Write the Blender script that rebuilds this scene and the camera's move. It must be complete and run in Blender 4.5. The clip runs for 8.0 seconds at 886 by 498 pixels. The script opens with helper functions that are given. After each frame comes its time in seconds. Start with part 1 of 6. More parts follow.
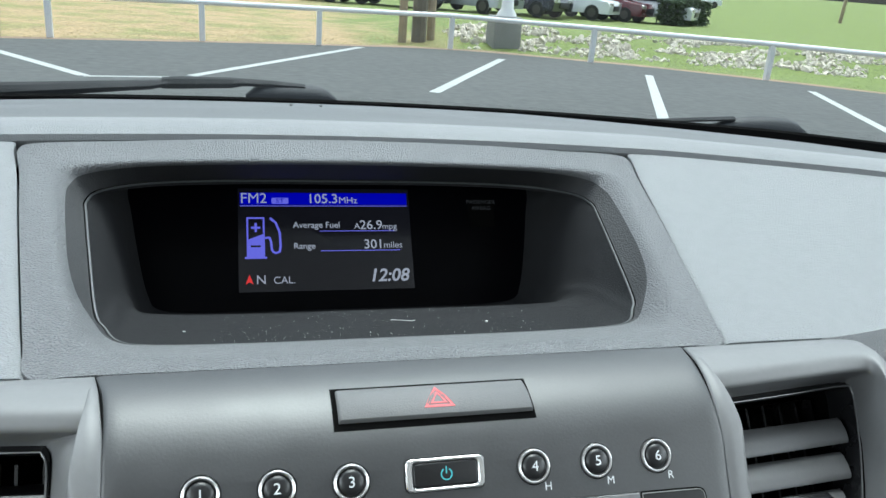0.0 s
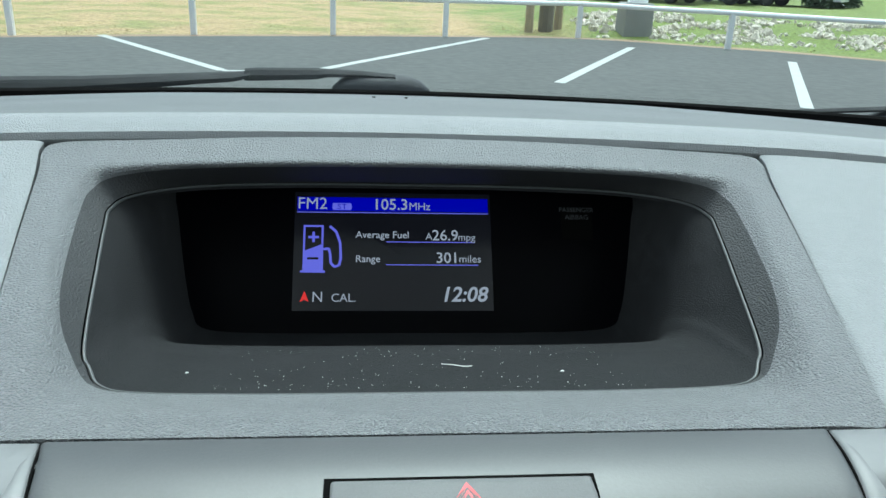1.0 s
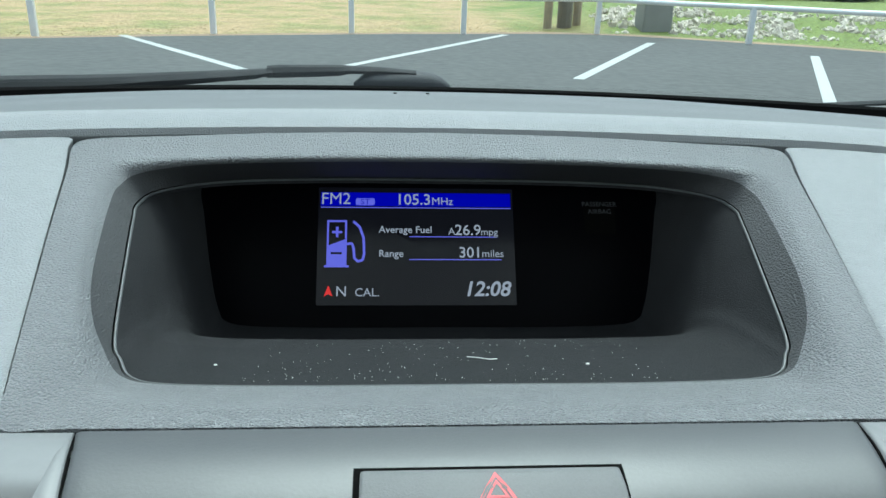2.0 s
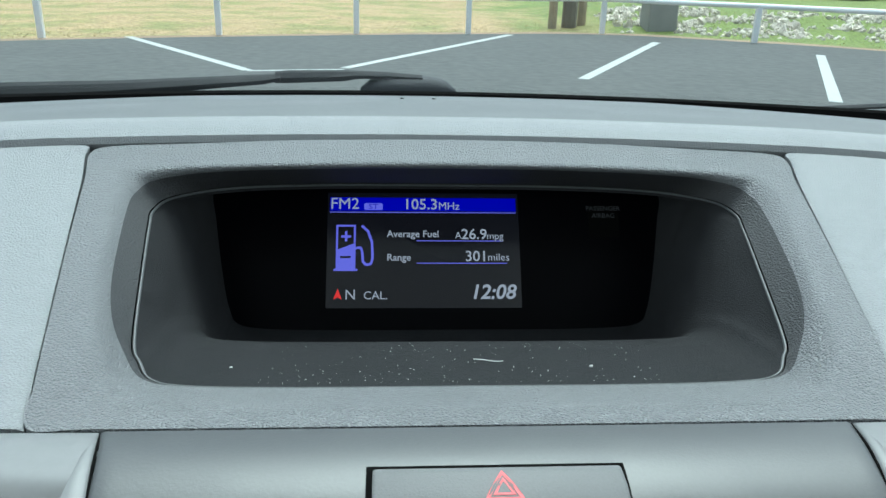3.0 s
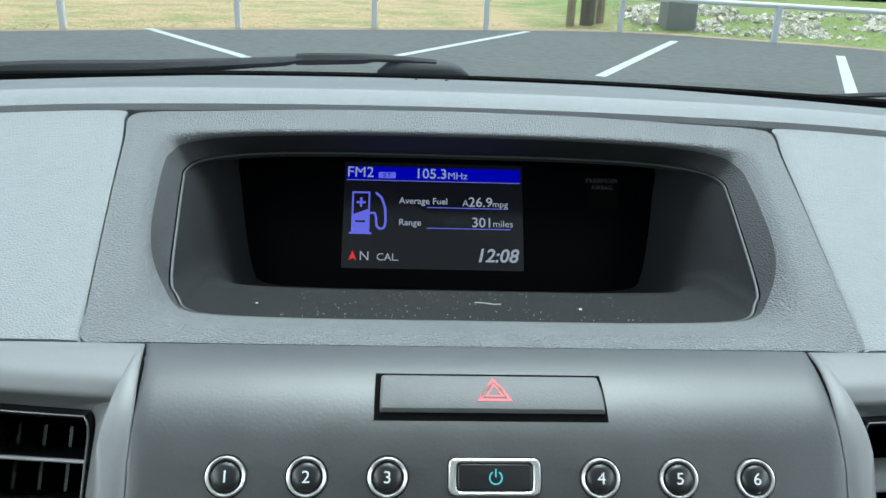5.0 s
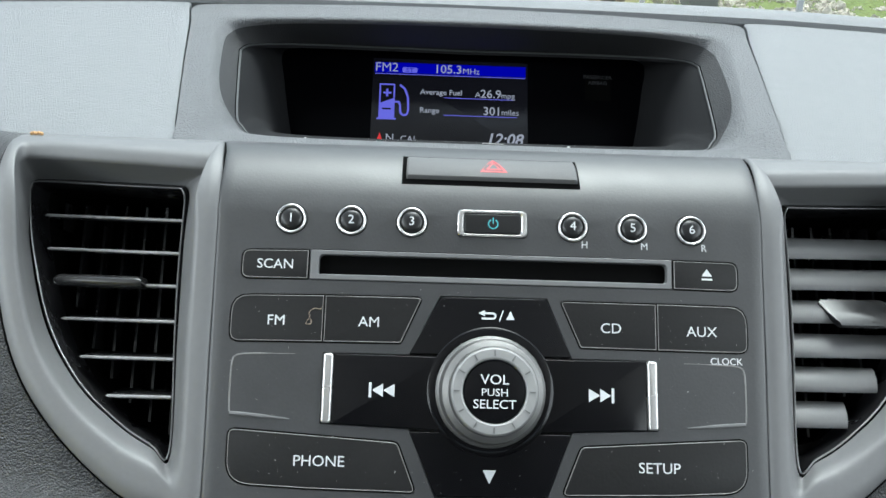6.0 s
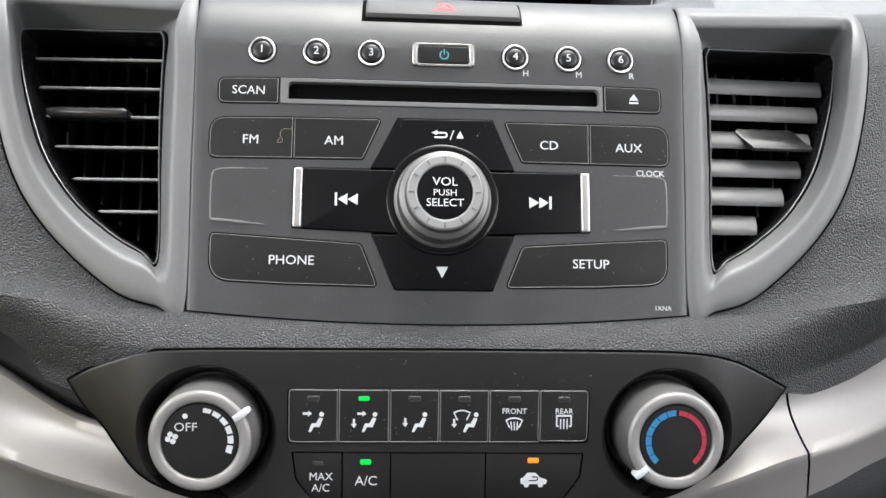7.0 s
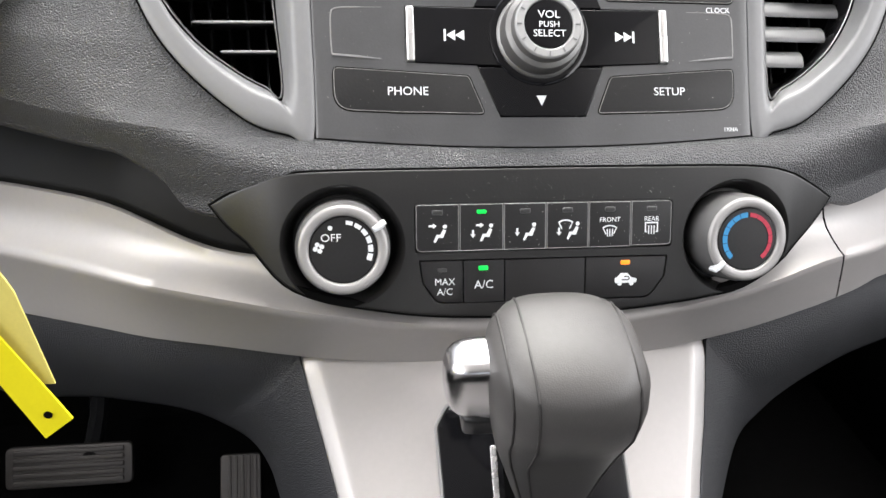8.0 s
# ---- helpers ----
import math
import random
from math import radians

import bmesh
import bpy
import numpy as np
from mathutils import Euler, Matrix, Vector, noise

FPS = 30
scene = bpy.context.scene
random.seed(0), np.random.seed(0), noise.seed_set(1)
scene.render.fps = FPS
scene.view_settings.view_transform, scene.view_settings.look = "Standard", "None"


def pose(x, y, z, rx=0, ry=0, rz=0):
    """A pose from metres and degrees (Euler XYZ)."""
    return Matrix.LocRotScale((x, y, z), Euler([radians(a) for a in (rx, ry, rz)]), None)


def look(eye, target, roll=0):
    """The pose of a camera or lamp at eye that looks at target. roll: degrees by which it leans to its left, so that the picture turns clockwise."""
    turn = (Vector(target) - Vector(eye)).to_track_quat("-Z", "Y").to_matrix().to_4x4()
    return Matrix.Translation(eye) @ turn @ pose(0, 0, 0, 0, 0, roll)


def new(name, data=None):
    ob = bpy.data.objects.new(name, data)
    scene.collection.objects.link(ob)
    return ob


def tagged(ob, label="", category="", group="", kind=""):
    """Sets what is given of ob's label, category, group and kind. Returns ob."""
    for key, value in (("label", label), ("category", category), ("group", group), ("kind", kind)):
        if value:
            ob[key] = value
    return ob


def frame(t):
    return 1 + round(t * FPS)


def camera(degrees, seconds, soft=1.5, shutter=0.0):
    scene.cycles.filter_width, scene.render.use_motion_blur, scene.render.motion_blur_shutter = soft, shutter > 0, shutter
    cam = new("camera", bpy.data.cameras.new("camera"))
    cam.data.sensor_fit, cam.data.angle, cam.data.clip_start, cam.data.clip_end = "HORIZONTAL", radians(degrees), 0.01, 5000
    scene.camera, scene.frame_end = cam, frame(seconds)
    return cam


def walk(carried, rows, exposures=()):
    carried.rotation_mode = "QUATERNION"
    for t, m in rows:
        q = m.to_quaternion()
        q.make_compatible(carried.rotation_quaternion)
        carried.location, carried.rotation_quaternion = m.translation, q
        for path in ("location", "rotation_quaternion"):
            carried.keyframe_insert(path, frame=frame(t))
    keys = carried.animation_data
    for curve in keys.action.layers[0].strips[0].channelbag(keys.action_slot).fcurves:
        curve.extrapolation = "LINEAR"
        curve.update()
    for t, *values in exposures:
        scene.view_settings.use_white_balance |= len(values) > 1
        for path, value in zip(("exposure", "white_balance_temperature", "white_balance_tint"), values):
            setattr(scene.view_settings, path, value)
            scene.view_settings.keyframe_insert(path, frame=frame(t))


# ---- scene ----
cam = camera(59.4, 8.0)
PATH = [
    (0, (-0.064, 0.017, 1.249), (0.444, 1.837, 0.592), 4.5),
    (0.2, (-0.05, 0.041, 1.249), (0.353, 1.883, 0.581), 4.1),
    (0.5, (-0.036, 0.064, 1.247), (0.251, 1.923, 0.567), 3.3),
    (1, (-0.025, 0.084, 1.239), (0.172, 1.949, 0.543), 2.5),
    (1.5, (-0.026, 0.084, 1.236), (0.138, 1.95, 0.533), 2.1),
    (3, (-0.029, 0.075, 1.243), (0.107, 1.942, 0.539), 1.6),
    (3.5, (-0.028, 0.072, 1.242), (0.1, 1.941, 0.541), 1.6),
    (4, (-0.03, 0.072, 1.24), (0.095, 1.941, 0.539), 1.8),
    (4.2, (-0.03, 0.072, 1.24), (0.094, 1.94, 0.536), 1.9),
    (5.3, (-0.023, 0.013, 1.233), (0.066, 1.878, 0.516), 2.4),
    (5.5, (-0.02, -0.006, 1.222), (0.061, 1.858, 0.5), 2.5),
    (6, (-0.027, -0.055, 1.2), (0.03, 1.796, 0.442), 2.4),
    (6.5, (-0.021, -0.099, 1.186), (0.041, 1.737, 0.395), 2.3),
    (7, (-0.019, -0.112, 1.162), (0.102, 1.698, 0.319), 2.5),
    (7.3, (-0.018, -0.123, 1.142), (0.074, 1.68, 0.281), 2.0),
    (7.5, (-0.046, -0.127, 1.138), (0.156, 1.637, 0.216), 2.8),
    (7.6, (-0.053, -0.13, 1.136), (0.155, 1.623, 0.196), 2.8),
    (8, (-0.098, -0.159, 1.137), (0.192, 1.545, 0.132), 3.3),
]
EXPO = [(0.0, 0.96, 5750, -1), (0.4, 0.96, 5720, -3), (1.0, 0.96, 5600, -8), (4.2, 0.96, 5550, -8), (5.5, 0.95, 5600, -3), (6.0, 0.98, 5850, 1), (6.6, 1.15, 6200, 9), (7.3, 1.44, 6350, 10), (8.0, 1.72, 6400, 11)]
walk(cam, [(t, look(eye, target, roll)) for t, eye, target, roll in PATH], EXPO)

# ---- world and light: bright overcast day ----
world = bpy.data.worlds.new("sky")
scene.world = world
world.use_nodes = True
wn, wl = world.node_tree.nodes, world.node_tree.links
sky = wn.new("ShaderNodeTexSky")
sky.sky_type, sky.sun_disc = "NISHITA", False
sky.sun_elevation, sky.sun_rotation = radians(70), radians(20)
sky.air_density, sky.dust_density, sky.ozone_density = 1.0, 7.0, 1.0
haze = wn.new("ShaderNodeHueSaturation")
haze.inputs["Saturation"].default_value = 0.4
wl.new(sky.outputs[0], haze.inputs["Color"])
wl.new(haze.outputs[0], wn["Background"].inputs[0])
wn["Background"].inputs[1].default_value = 0.15
sun = new("sun", bpy.data.lights.new("sun", "SUN"))
sun.data.energy, sun.data.angle, sun.data.color = 1.0, radians(45), (1.0, 0.96, 0.9)
sun.matrix_world = look((0.9, 2.45, 7.17), (0, 0, 0))

for side in (-1, 1):
    # added fill lamps that boost the skylight at the side windows
    lamp = new("window_fill", bpy.data.lights.new("window_fill", "AREA"))
    lamp.data.shape, lamp.data.size, lamp.data.size_y = "RECTANGLE", 1.1, 0.36
    lamp.data.energy, lamp.data.color = 3.5 if side < 0 else 2.9, (1.0, 0.98, 0.96)
    lamp.matrix_world = pose(side * 0.735, -0.22, 1.36, 90, 0, 90 * side)

# ---- materials ----
def surface(name, color, rough=0.5, metal=0.0, vary=0.12, scale=40.0, grain=0.0, cell=450.0, relief=0.0, spec=0.5, glow=None, power=0.0, stretch=1.0, coat=0.0, rough_vary=0.08):
    """A procedural surface: blotchy colour at two scales, leather-like grain or fine relief, and uneven gloss."""
    m = bpy.data.materials.new(name)
    m.use_nodes = True
    n, l = m.node_tree.nodes, m.node_tree.links
    p = n["Principled BSDF"]
    p.inputs["Metallic"].default_value = metal
    p.inputs["Specular IOR Level"].default_value = spec
    p.inputs["Coat Weight"].default_value = coat
    p.inputs["Coat Roughness"].default_value = 0.08
    tc = n.new("ShaderNodeTexCoord")
    big, fine = n.new("ShaderNodeTexNoise"), n.new("ShaderNodeTexNoise")
    for node, s in ((big, scale), (fine, scale * 14)):
        node.inputs["Scale"].default_value = s
        node.inputs["Detail"].default_value = 3
        l.new(tc.outputs["Object"], node.inputs["Vector"])
    add = n.new("ShaderNodeMath")
    add.operation = "ADD"
    l.new(big.outputs["Fac"], add.inputs[0])
    l.new(fine.outputs["Fac"], add.inputs[1])
    span = n.new("ShaderNodeMapRange")
    span.inputs["From Min"].default_value, span.inputs["From Max"].default_value = 0.6, 1.4
    span.inputs["To Min"].default_value, span.inputs["To Max"].default_value = 1 - vary, 1 + vary
    l.new(add.outputs[0], span.inputs["Value"])
    mul = n.new("ShaderNodeVectorMath")
    mul.operation = "SCALE"
    mul.inputs[0].default_value = color
    l.new(span.outputs[0], mul.inputs["Scale"])
    l.new(mul.outputs[0], p.inputs["Base Color"])
    rr = n.new("ShaderNodeMapRange")
    rr.inputs["From Min"].default_value, rr.inputs["From Max"].default_value = 0.3, 0.7
    rr.inputs["To Min"].default_value, rr.inputs["To Max"].default_value = max(0.02, rough - rough_vary * rough), min(1, rough + rough_vary * rough)
    l.new(big.outputs["Fac"], rr.inputs["Value"])
    l.new(rr.outputs[0], p.inputs["Roughness"])
    if grain or relief:
        bump = n.new("ShaderNodeBump")
        bump.inputs["Strength"].default_value = 1.0
        if grain:
            mp = n.new("ShaderNodeMapping")
            mp.inputs["Scale"].default_value = (1 / stretch, 1.0, 1.0)
            l.new(tc.outputs["Object"], mp.inputs["Vector"])
            warp = n.new("ShaderNodeTexNoise")
            warp.inputs["Scale"].default_value = cell * 0.7
            l.new(mp.outputs[0], warp.inputs["Vector"])
            off = n.new("ShaderNodeVectorMath")
            off.operation = "MULTIPLY_ADD"
            off.inputs[1].default_value = (0.45 / cell,) * 3
            l.new(warp.outputs["Color"], off.inputs[0])
            l.new(mp.outputs[0], off.inputs[2])
            vor = n.new("ShaderNodeTexVoronoi")
            vor.feature = "SMOOTH_F1"
            vor.inputs["Scale"].default_value = cell
            vor.inputs["Smoothness"].default_value = 0.2
            l.new(off.outputs[0], vor.inputs["Vector"])
            flip = n.new("ShaderNodeMath")
            flip.operation = "MULTIPLY_ADD"
            flip.inputs[1].default_value, flip.inputs[2].default_value = -1.0, 1.0
            l.new(vor.outputs["Distance"], flip.inputs[0])
            l.new(flip.outputs[0], bump.inputs["Height"])
            bump.inputs["Distance"].default_value = grain
        else:
            bump.inputs["Distance"].default_value = relief
            l.new(fine.outputs["Fac"], bump.inputs["Height"])
        l.new(bump.outputs[0], p.inputs["Normal"])
    if glow:
        p.inputs["Emission Color"].default_value = (*glow, 1)
        p.inputs["Emission Strength"].default_value = power
    return m


PAD = surface("soft grey dash skin", (0.182, 0.188, 0.197), 0.55, grain=0.0004, cell=1450, stretch=1.15, vary=0.06, scale=12)
PAD_LOW = surface("soft charcoal dash skin", (0.042, 0.0425, 0.0455), 0.40, spec=0.5, grain=0.00062, cell=1350, stretch=1.1, vary=0.1, scale=14)
DEFROST = surface("grey moulded defroster panel", (0.088, 0.092, 0.099), 0.6, grain=0.00012, cell=1500, stretch=1.15, vary=0.06, scale=12)
COVER = surface("grey moulded cover skin", (0.136, 0.139, 0.146), 0.48, grain=0.0009, cell=1250, stretch=1.15, vary=0.06, scale=12)
# Hood skin again, darker: the return's shade is put into this colour.
RETURN_SHADED = surface("hood skin with shade in its colour", (0.042, 0.0425, 0.0448), 0.6, grain=0.0006, cell=1250, stretch=1.15, vary=0.06, scale=12, spec=0.3)
# Kept darker than the cover; the recess's shade is in this colour.
TUNNEL = surface("fine grain plastic with recess shade", (0.021, 0.0213, 0.0228), 0.8, relief=0.0008, scale=110, vary=0.35, spec=0.1)
FACE = surface("dark satin painted plastic", (0.033, 0.0335, 0.036), 0.44, relief=0.00005, scale=75, vary=0.16, spec=0.85)
BEZEL = surface("satin grey painted plastic", (0.152, 0.153, 0.157), 0.46, relief=0.00004, scale=30, vary=0.05, spec=0.5)
# Pale outline colour: the catchlight on chamfered edges is painted in.
EDGE_LIGHT = surface("key edge with painted catchlight", (0.20, 0.196, 0.194), 0.35, vary=0.25, scale=80)
KEYCAP = surface("dark matt button plastic", (0.0135, 0.013, 0.0135), 0.45, spec=0.32, relief=0.00005, scale=70, vary=0.15)
GLOSS = surface("piano black plastic", (0.005, 0.005, 0.006), 0.12, spec=0.28, scale=50, vary=0.2, rough_vary=0.3)
BLACK = surface("black plastic", (0.014, 0.014, 0.015), 0.32, scale=60, relief=0.00005)
INNER = surface("matt black inner panel", (0.006, 0.006, 0.0055), 0.45, spec=0.12, scale=40)
HOLE = surface("black void liner", (0.003, 0.003, 0.003), 0.9, spec=0.05)
CHROME = surface("bright satin chrome", (0.68, 0.67, 0.665), 0.27, metal=0.75, vary=0.03, scale=30)
MIRROR = surface("polished chrome", (0.74, 0.73, 0.74), 0.24, metal=1.0, vary=0.02, scale=30)
SATIN = surface("satin silver ring", (0.29, 0.283, 0.28), 0.42, metal=0.25, vary=0.03, scale=40)
TURNED = surface("turned dial metal", (0.56, 0.55, 0.548), 0.3, metal=0.85, vary=0.05, scale=40)
CLIMFACE = surface("near-black satin panel plastic", (0.018, 0.0177, 0.0177), 0.38, relief=0.00004, scale=60, vary=0.1, spec=0.33)
TAB = surface("gloss black tab", (0.02, 0.02, 0.021), 0.25, spec=0.6, vary=0.1, scale=40)
DIAL = surface("charcoal satin dial", (0.095, 0.094, 0.094), 0.36, vary=0.06, scale=40)
# Pale tone paints the light caught by the louvres' leading edges.
LOUVRE_HIGHLIGHT = surface("louvre edge with painted highlight", (0.30, 0.30, 0.305), 0.3, vary=0.08, scale=60)
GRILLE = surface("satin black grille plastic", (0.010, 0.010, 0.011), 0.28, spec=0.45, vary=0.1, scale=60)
# Stands in for the highlight along the gloss black grille frame.
GLINT = surface("painted glint on grille edge", (0.2, 0.2, 0.205), 0.3, metal=0.3, vary=0.05, scale=60)
# Lighter louvre plastic: light on the upturned slats is painted in.
SLAT_LIT = surface("louvre plastic with painted light", (0.115, 0.115, 0.118), 0.45, vary=0.06, scale=60)
DIAL_SIDE = surface("dull turned silver", (0.20, 0.198, 0.196), 0.5, metal=0.75, vary=0.06, scale=60, relief=0.00003)
DIAL_FACE = surface("pale satin silver", (0.30, 0.30, 0.30), 0.5, metal=0.15, vary=0.04, scale=60, relief=0.00002)
SILVER = surface("silver painted trim", (0.45, 0.43, 0.418), 0.43, metal=0.35, vary=0.03, scale=25, relief=0.00002)
PRINT = surface("white printed ink", (0.66, 0.68, 0.70), 0.6, vary=0.04, scale=200)
TEAL = surface("teal printed ink", (0.10, 0.45, 0.50), 0.6, vary=0.05, scale=200)
RED = surface("red printed ink", (0.56, 0.11, 0.12), 0.6, vary=0.1, scale=300)
BLUE_INK = surface("blue printed ink", (0.025, 0.21, 0.44), 0.6, vary=0.04, scale=200)
RED_INK = surface("crimson printed ink", (0.38, 0.022, 0.05), 0.6, vary=0.04, scale=200)
LEATHER = surface("dark grey leather wrap", (0.066, 0.063, 0.061), 0.48, grain=0.00004, cell=1600, vary=0.08, scale=30)
STITCH = surface("seam groove leather", (0.03, 0.028, 0.027), 0.6)
YELLOW = surface("yellow plastic tag", (0.85, 0.74, 0.01), 0.5, vary=0.03, scale=60)
TAN_TAG = surface("frosted yellow sleeve", (0.70, 0.60, 0.16), 0.45, vary=0.05, scale=60)
COWL = surface("weathered black cowl plastic", (0.020, 0.022, 0.026), 0.6, spec=0.3, scale=50, vary=0.1)
PEDAL = surface("brushed pedal metal", (0.10, 0.092, 0.087), 0.45, metal=0.5, vary=0.15, scale=40)
# Nearly pure black: the footwell's shade is put into this colour.
CARPET = surface("carpet darkened for footwell shade", (0.004, 0.004, 0.004), 0.95, spec=0.1, relief=0.002, scale=80)
LINER = surface("pale grey headliner", (0.60, 0.585, 0.565), 0.9, relief=0.0005, scale=60)
TRIMGREY = surface("warm grey cabin trim", (0.24, 0.225, 0.21), 0.75, relief=0.0002, scale=40)
RUBBER = surface("black wiper rubber", (0.014, 0.015, 0.017), 0.75, scale=50, spec=0.25)
LED_GREEN = surface("lit green lamp", (0.0, 0.35, 0.06), 0.4, glow=(0.0, 0.75, 0.03), power=0.3)
LED_AMBER = surface("lit amber lamp", (0.7, 0.25, 0.02), 0.4, glow=(1.0, 0.15, 0.0), power=0.35)
LED_OFF = surface("unlit lamp lens", (0.03, 0.03, 0.03), 0.3)
LCD = surface("lit dark screen", (0.006, 0.006, 0.008), 0.2, glow=(0.003, 0.003, 0.005), power=0.4)
LCD_BLUE = surface("lit blue screen bar", (0.0, 0.0, 0.05), 0.3, glow=(0.0, 0.0, 0.33), power=0.5)
LCD_LILAC = surface("lit lilac screen mark", (0.05, 0.05, 0.1), 0.3, glow=(0.12, 0.11, 0.62), power=0.5)
LCD_WHITE = surface("lit white screen text", (0.1, 0.1, 0.1), 0.3, glow=(0.52, 0.52, 0.62), power=0.27)
LCD_RED = surface("lit red screen mark", (0.1, 0.0, 0.0), 0.3, glow=(0.65, 0.02, 0.02), power=0.5)
LINT = surface("tan lint", (0.33, 0.27, 0.21), 0.9)
DUST = surface("pale lint", (0.6, 0.6, 0.58), 0.9)
CRUMB = surface("tan crumb", (0.6, 0.36, 0.17), 0.9)
ASPHALT = surface("weathered asphalt", (0.083, 0.085, 0.084), 0.85, relief=0.01, scale=0.55, vary=0.26, spec=0.2)
LINE = surface("worn white road paint", (0.36, 0.37, 0.36), 0.75, scale=4, vary=0.16)
FENCE = surface("white painted fence", (0.86, 0.86, 0.85), 0.5, scale=3, vary=0.05)
STONE = surface("pale rubble stone", (0.60, 0.55, 0.47), 0.9, scale=3, vary=0.3, relief=0.02)
CONCRETE = surface("grey concrete", (0.27, 0.27, 0.26), 0.9, scale=3, vary=0.15, relief=0.01)
WOOD = surface("pale timber post", (0.36, 0.29, 0.2), 0.8, scale=5, vary=0.2, relief=0.01)
DARK_WOOD = surface("weathered dark timber", (0.17, 0.15, 0.12), 0.85, scale=5, vary=0.25, relief=0.01)
DIRT = surface("bare tan dirt", (0.26, 0.18, 0.12), 0.95, scale=2, vary=0.25, relief=0.02)
LEAF = surface("dark green hedge leaf", (0.045, 0.075, 0.025), 0.7, scale=4, vary=0.4)
PAINT_DARK = surface("black car paint", (0.02, 0.021, 0.025), 0.2, scale=1, coat=0.5)
PAINT_SILVER = surface("silver car paint", (0.55, 0.57, 0.6), 0.25, metal=0.4, scale=1, coat=0.5)
PAINT_WHITE = surface("white car paint", (0.75, 0.76, 0.78), 0.25, scale=1, coat=0.5)
PAINT_RED = surface("maroon car paint", (0.10, 0.015, 0.02), 0.25, scale=1, coat=0.5)
TYRE = surface("tyre rubber", (0.02, 0.02, 0.02), 0.8, scale=5)
CAR_GLASS = surface("dark car glass", (0.01, 0.012, 0.014), 0.05, scale=2)

# grass: dry tan turf fading to green lawn
GRASS = bpy.data.materials.new("patchy lawn")
GRASS.use_nodes = True
_n, _l = GRASS.node_tree.nodes, GRASS.node_tree.links
_tc = _n.new("ShaderNodeTexCoord")
_a, _b, _c = (_n.new("ShaderNodeTexNoise") for _ in range(3))
for _node, _s, _d in ((_a, 0.22, 3), (_b, 0.9, 6), (_c, 14.0, 4)):
    _node.inputs["Scale"].default_value, _node.inputs["Detail"].default_value = _s, _d
    _l.new(_tc.outputs["Object"], _node.inputs["Vector"])
_sep = _n.new("ShaderNodeSeparateXYZ")
_l.new(_tc.outputs["Object"], _sep.inputs[0])
_side = _n.new("ShaderNodeMapRange")
_side.inputs["From Min"].default_value, _side.inputs["From Max"].default_value = 2.0, 5.0
_l.new(_sep.outputs["X"], _side.inputs["Value"])
_mixf = _n.new("ShaderNodeMath")
_mixf.operation = "ADD"
_l.new(_side.outputs[0], _mixf.inputs[0])
_patch = _n.new("ShaderNodeMapRange")
_patch.inputs["From Min"].default_value, _patch.inputs["From Max"].default_value = 0.44, 0.64
_patch.inputs["To Max"].default_value = 0.65
_l.new(_b.outputs["Fac"], _patch.inputs["Value"])
_l.new(_patch.outputs[0], _mixf.inputs[1])
_mixf.use_clamp = True
_mix = _n.new("ShaderNodeMix")
_mix.data_type = "RGBA"
_mix.inputs[6].default_value = (0.335, 0.24, 0.122, 1)
_mix.inputs[7].default_value = (0.135, 0.175, 0.036, 1)
_l.new(_mixf.outputs[0], _mix.inputs[0])
_spk = _n.new("ShaderNodeMapRange")
_spk.inputs["From Min"].default_value, _spk.inputs["From Max"].default_value = 0.3, 0.7
_spk.inputs["To Min"].default_value, _spk.inputs["To Max"].default_value = 0.65, 1.35
_l.new(_c.outputs["Fac"], _spk.inputs["Value"])
_sc = _n.new("ShaderNodeVectorMath")
_sc.operation = "SCALE"
_l.new(_mix.outputs[2], _sc.inputs[0])
_l.new(_spk.outputs[0], _sc.inputs["Scale"])
_l.new(_sc.outputs[0], _n["Principled BSDF"].inputs["Base Color"])
_n["Principled BSDF"].inputs["Roughness"].default_value = 0.9
_bm = _n.new("ShaderNodeBump")
_bm.inputs["Distance"].default_value = 0.05
_l.new(_c.outputs["Fac"], _bm.inputs["Height"])
_l.new(_bm.outputs[0], _n["Principled BSDF"].inputs["Normal"])

GLASS = bpy.data.materials.new("windscreen glass")
GLASS.use_nodes = True
_n, _l = GLASS.node_tree.nodes, GLASS.node_tree.links
_clear, _gloss, _blend = _n.new("ShaderNodeBsdfTransparent"), _n.new("ShaderNodeBsdfGlossy"), _n.new("ShaderNodeMixShader")
_clear.inputs[0].default_value = (0.93, 0.96, 0.95, 1)
_gloss.inputs["Roughness"].default_value = 0.0
_blend.inputs[0].default_value = 0.06
_l.new(_clear.outputs[0], _blend.inputs[1])
_l.new(_gloss.outputs[0], _blend.inputs[2])
_l.new(_blend.outputs[0], _n["Material Output"].inputs[0])
_n.remove(_n["Principled BSDF"])


# ---- building helpers ----
PLACE = {}


def thing(name, at, label, category, group="", kind=""):
    ob = new(name)
    ob.location = at
    ob.empty_display_size = 0.02
    PLACE[ob.name] = Vector(at)
    return tagged(ob, label, category, group, kind)


def link(ob, parent):
    ob.parent = parent
    return ob


def part(name, bm, material, parent=None, label="", smooth=True, sharp=35):
    """Links a bmesh, in world metres, as one mesh object under a thing or a part."""
    bmesh.ops.recalc_face_normals(bm, faces=bm.faces)
    me = bpy.data.meshes.new(name)
    bm.to_mesh(me)
    bm.free()
    return part_mesh(name, me, material, parent, label, smooth, sharp)


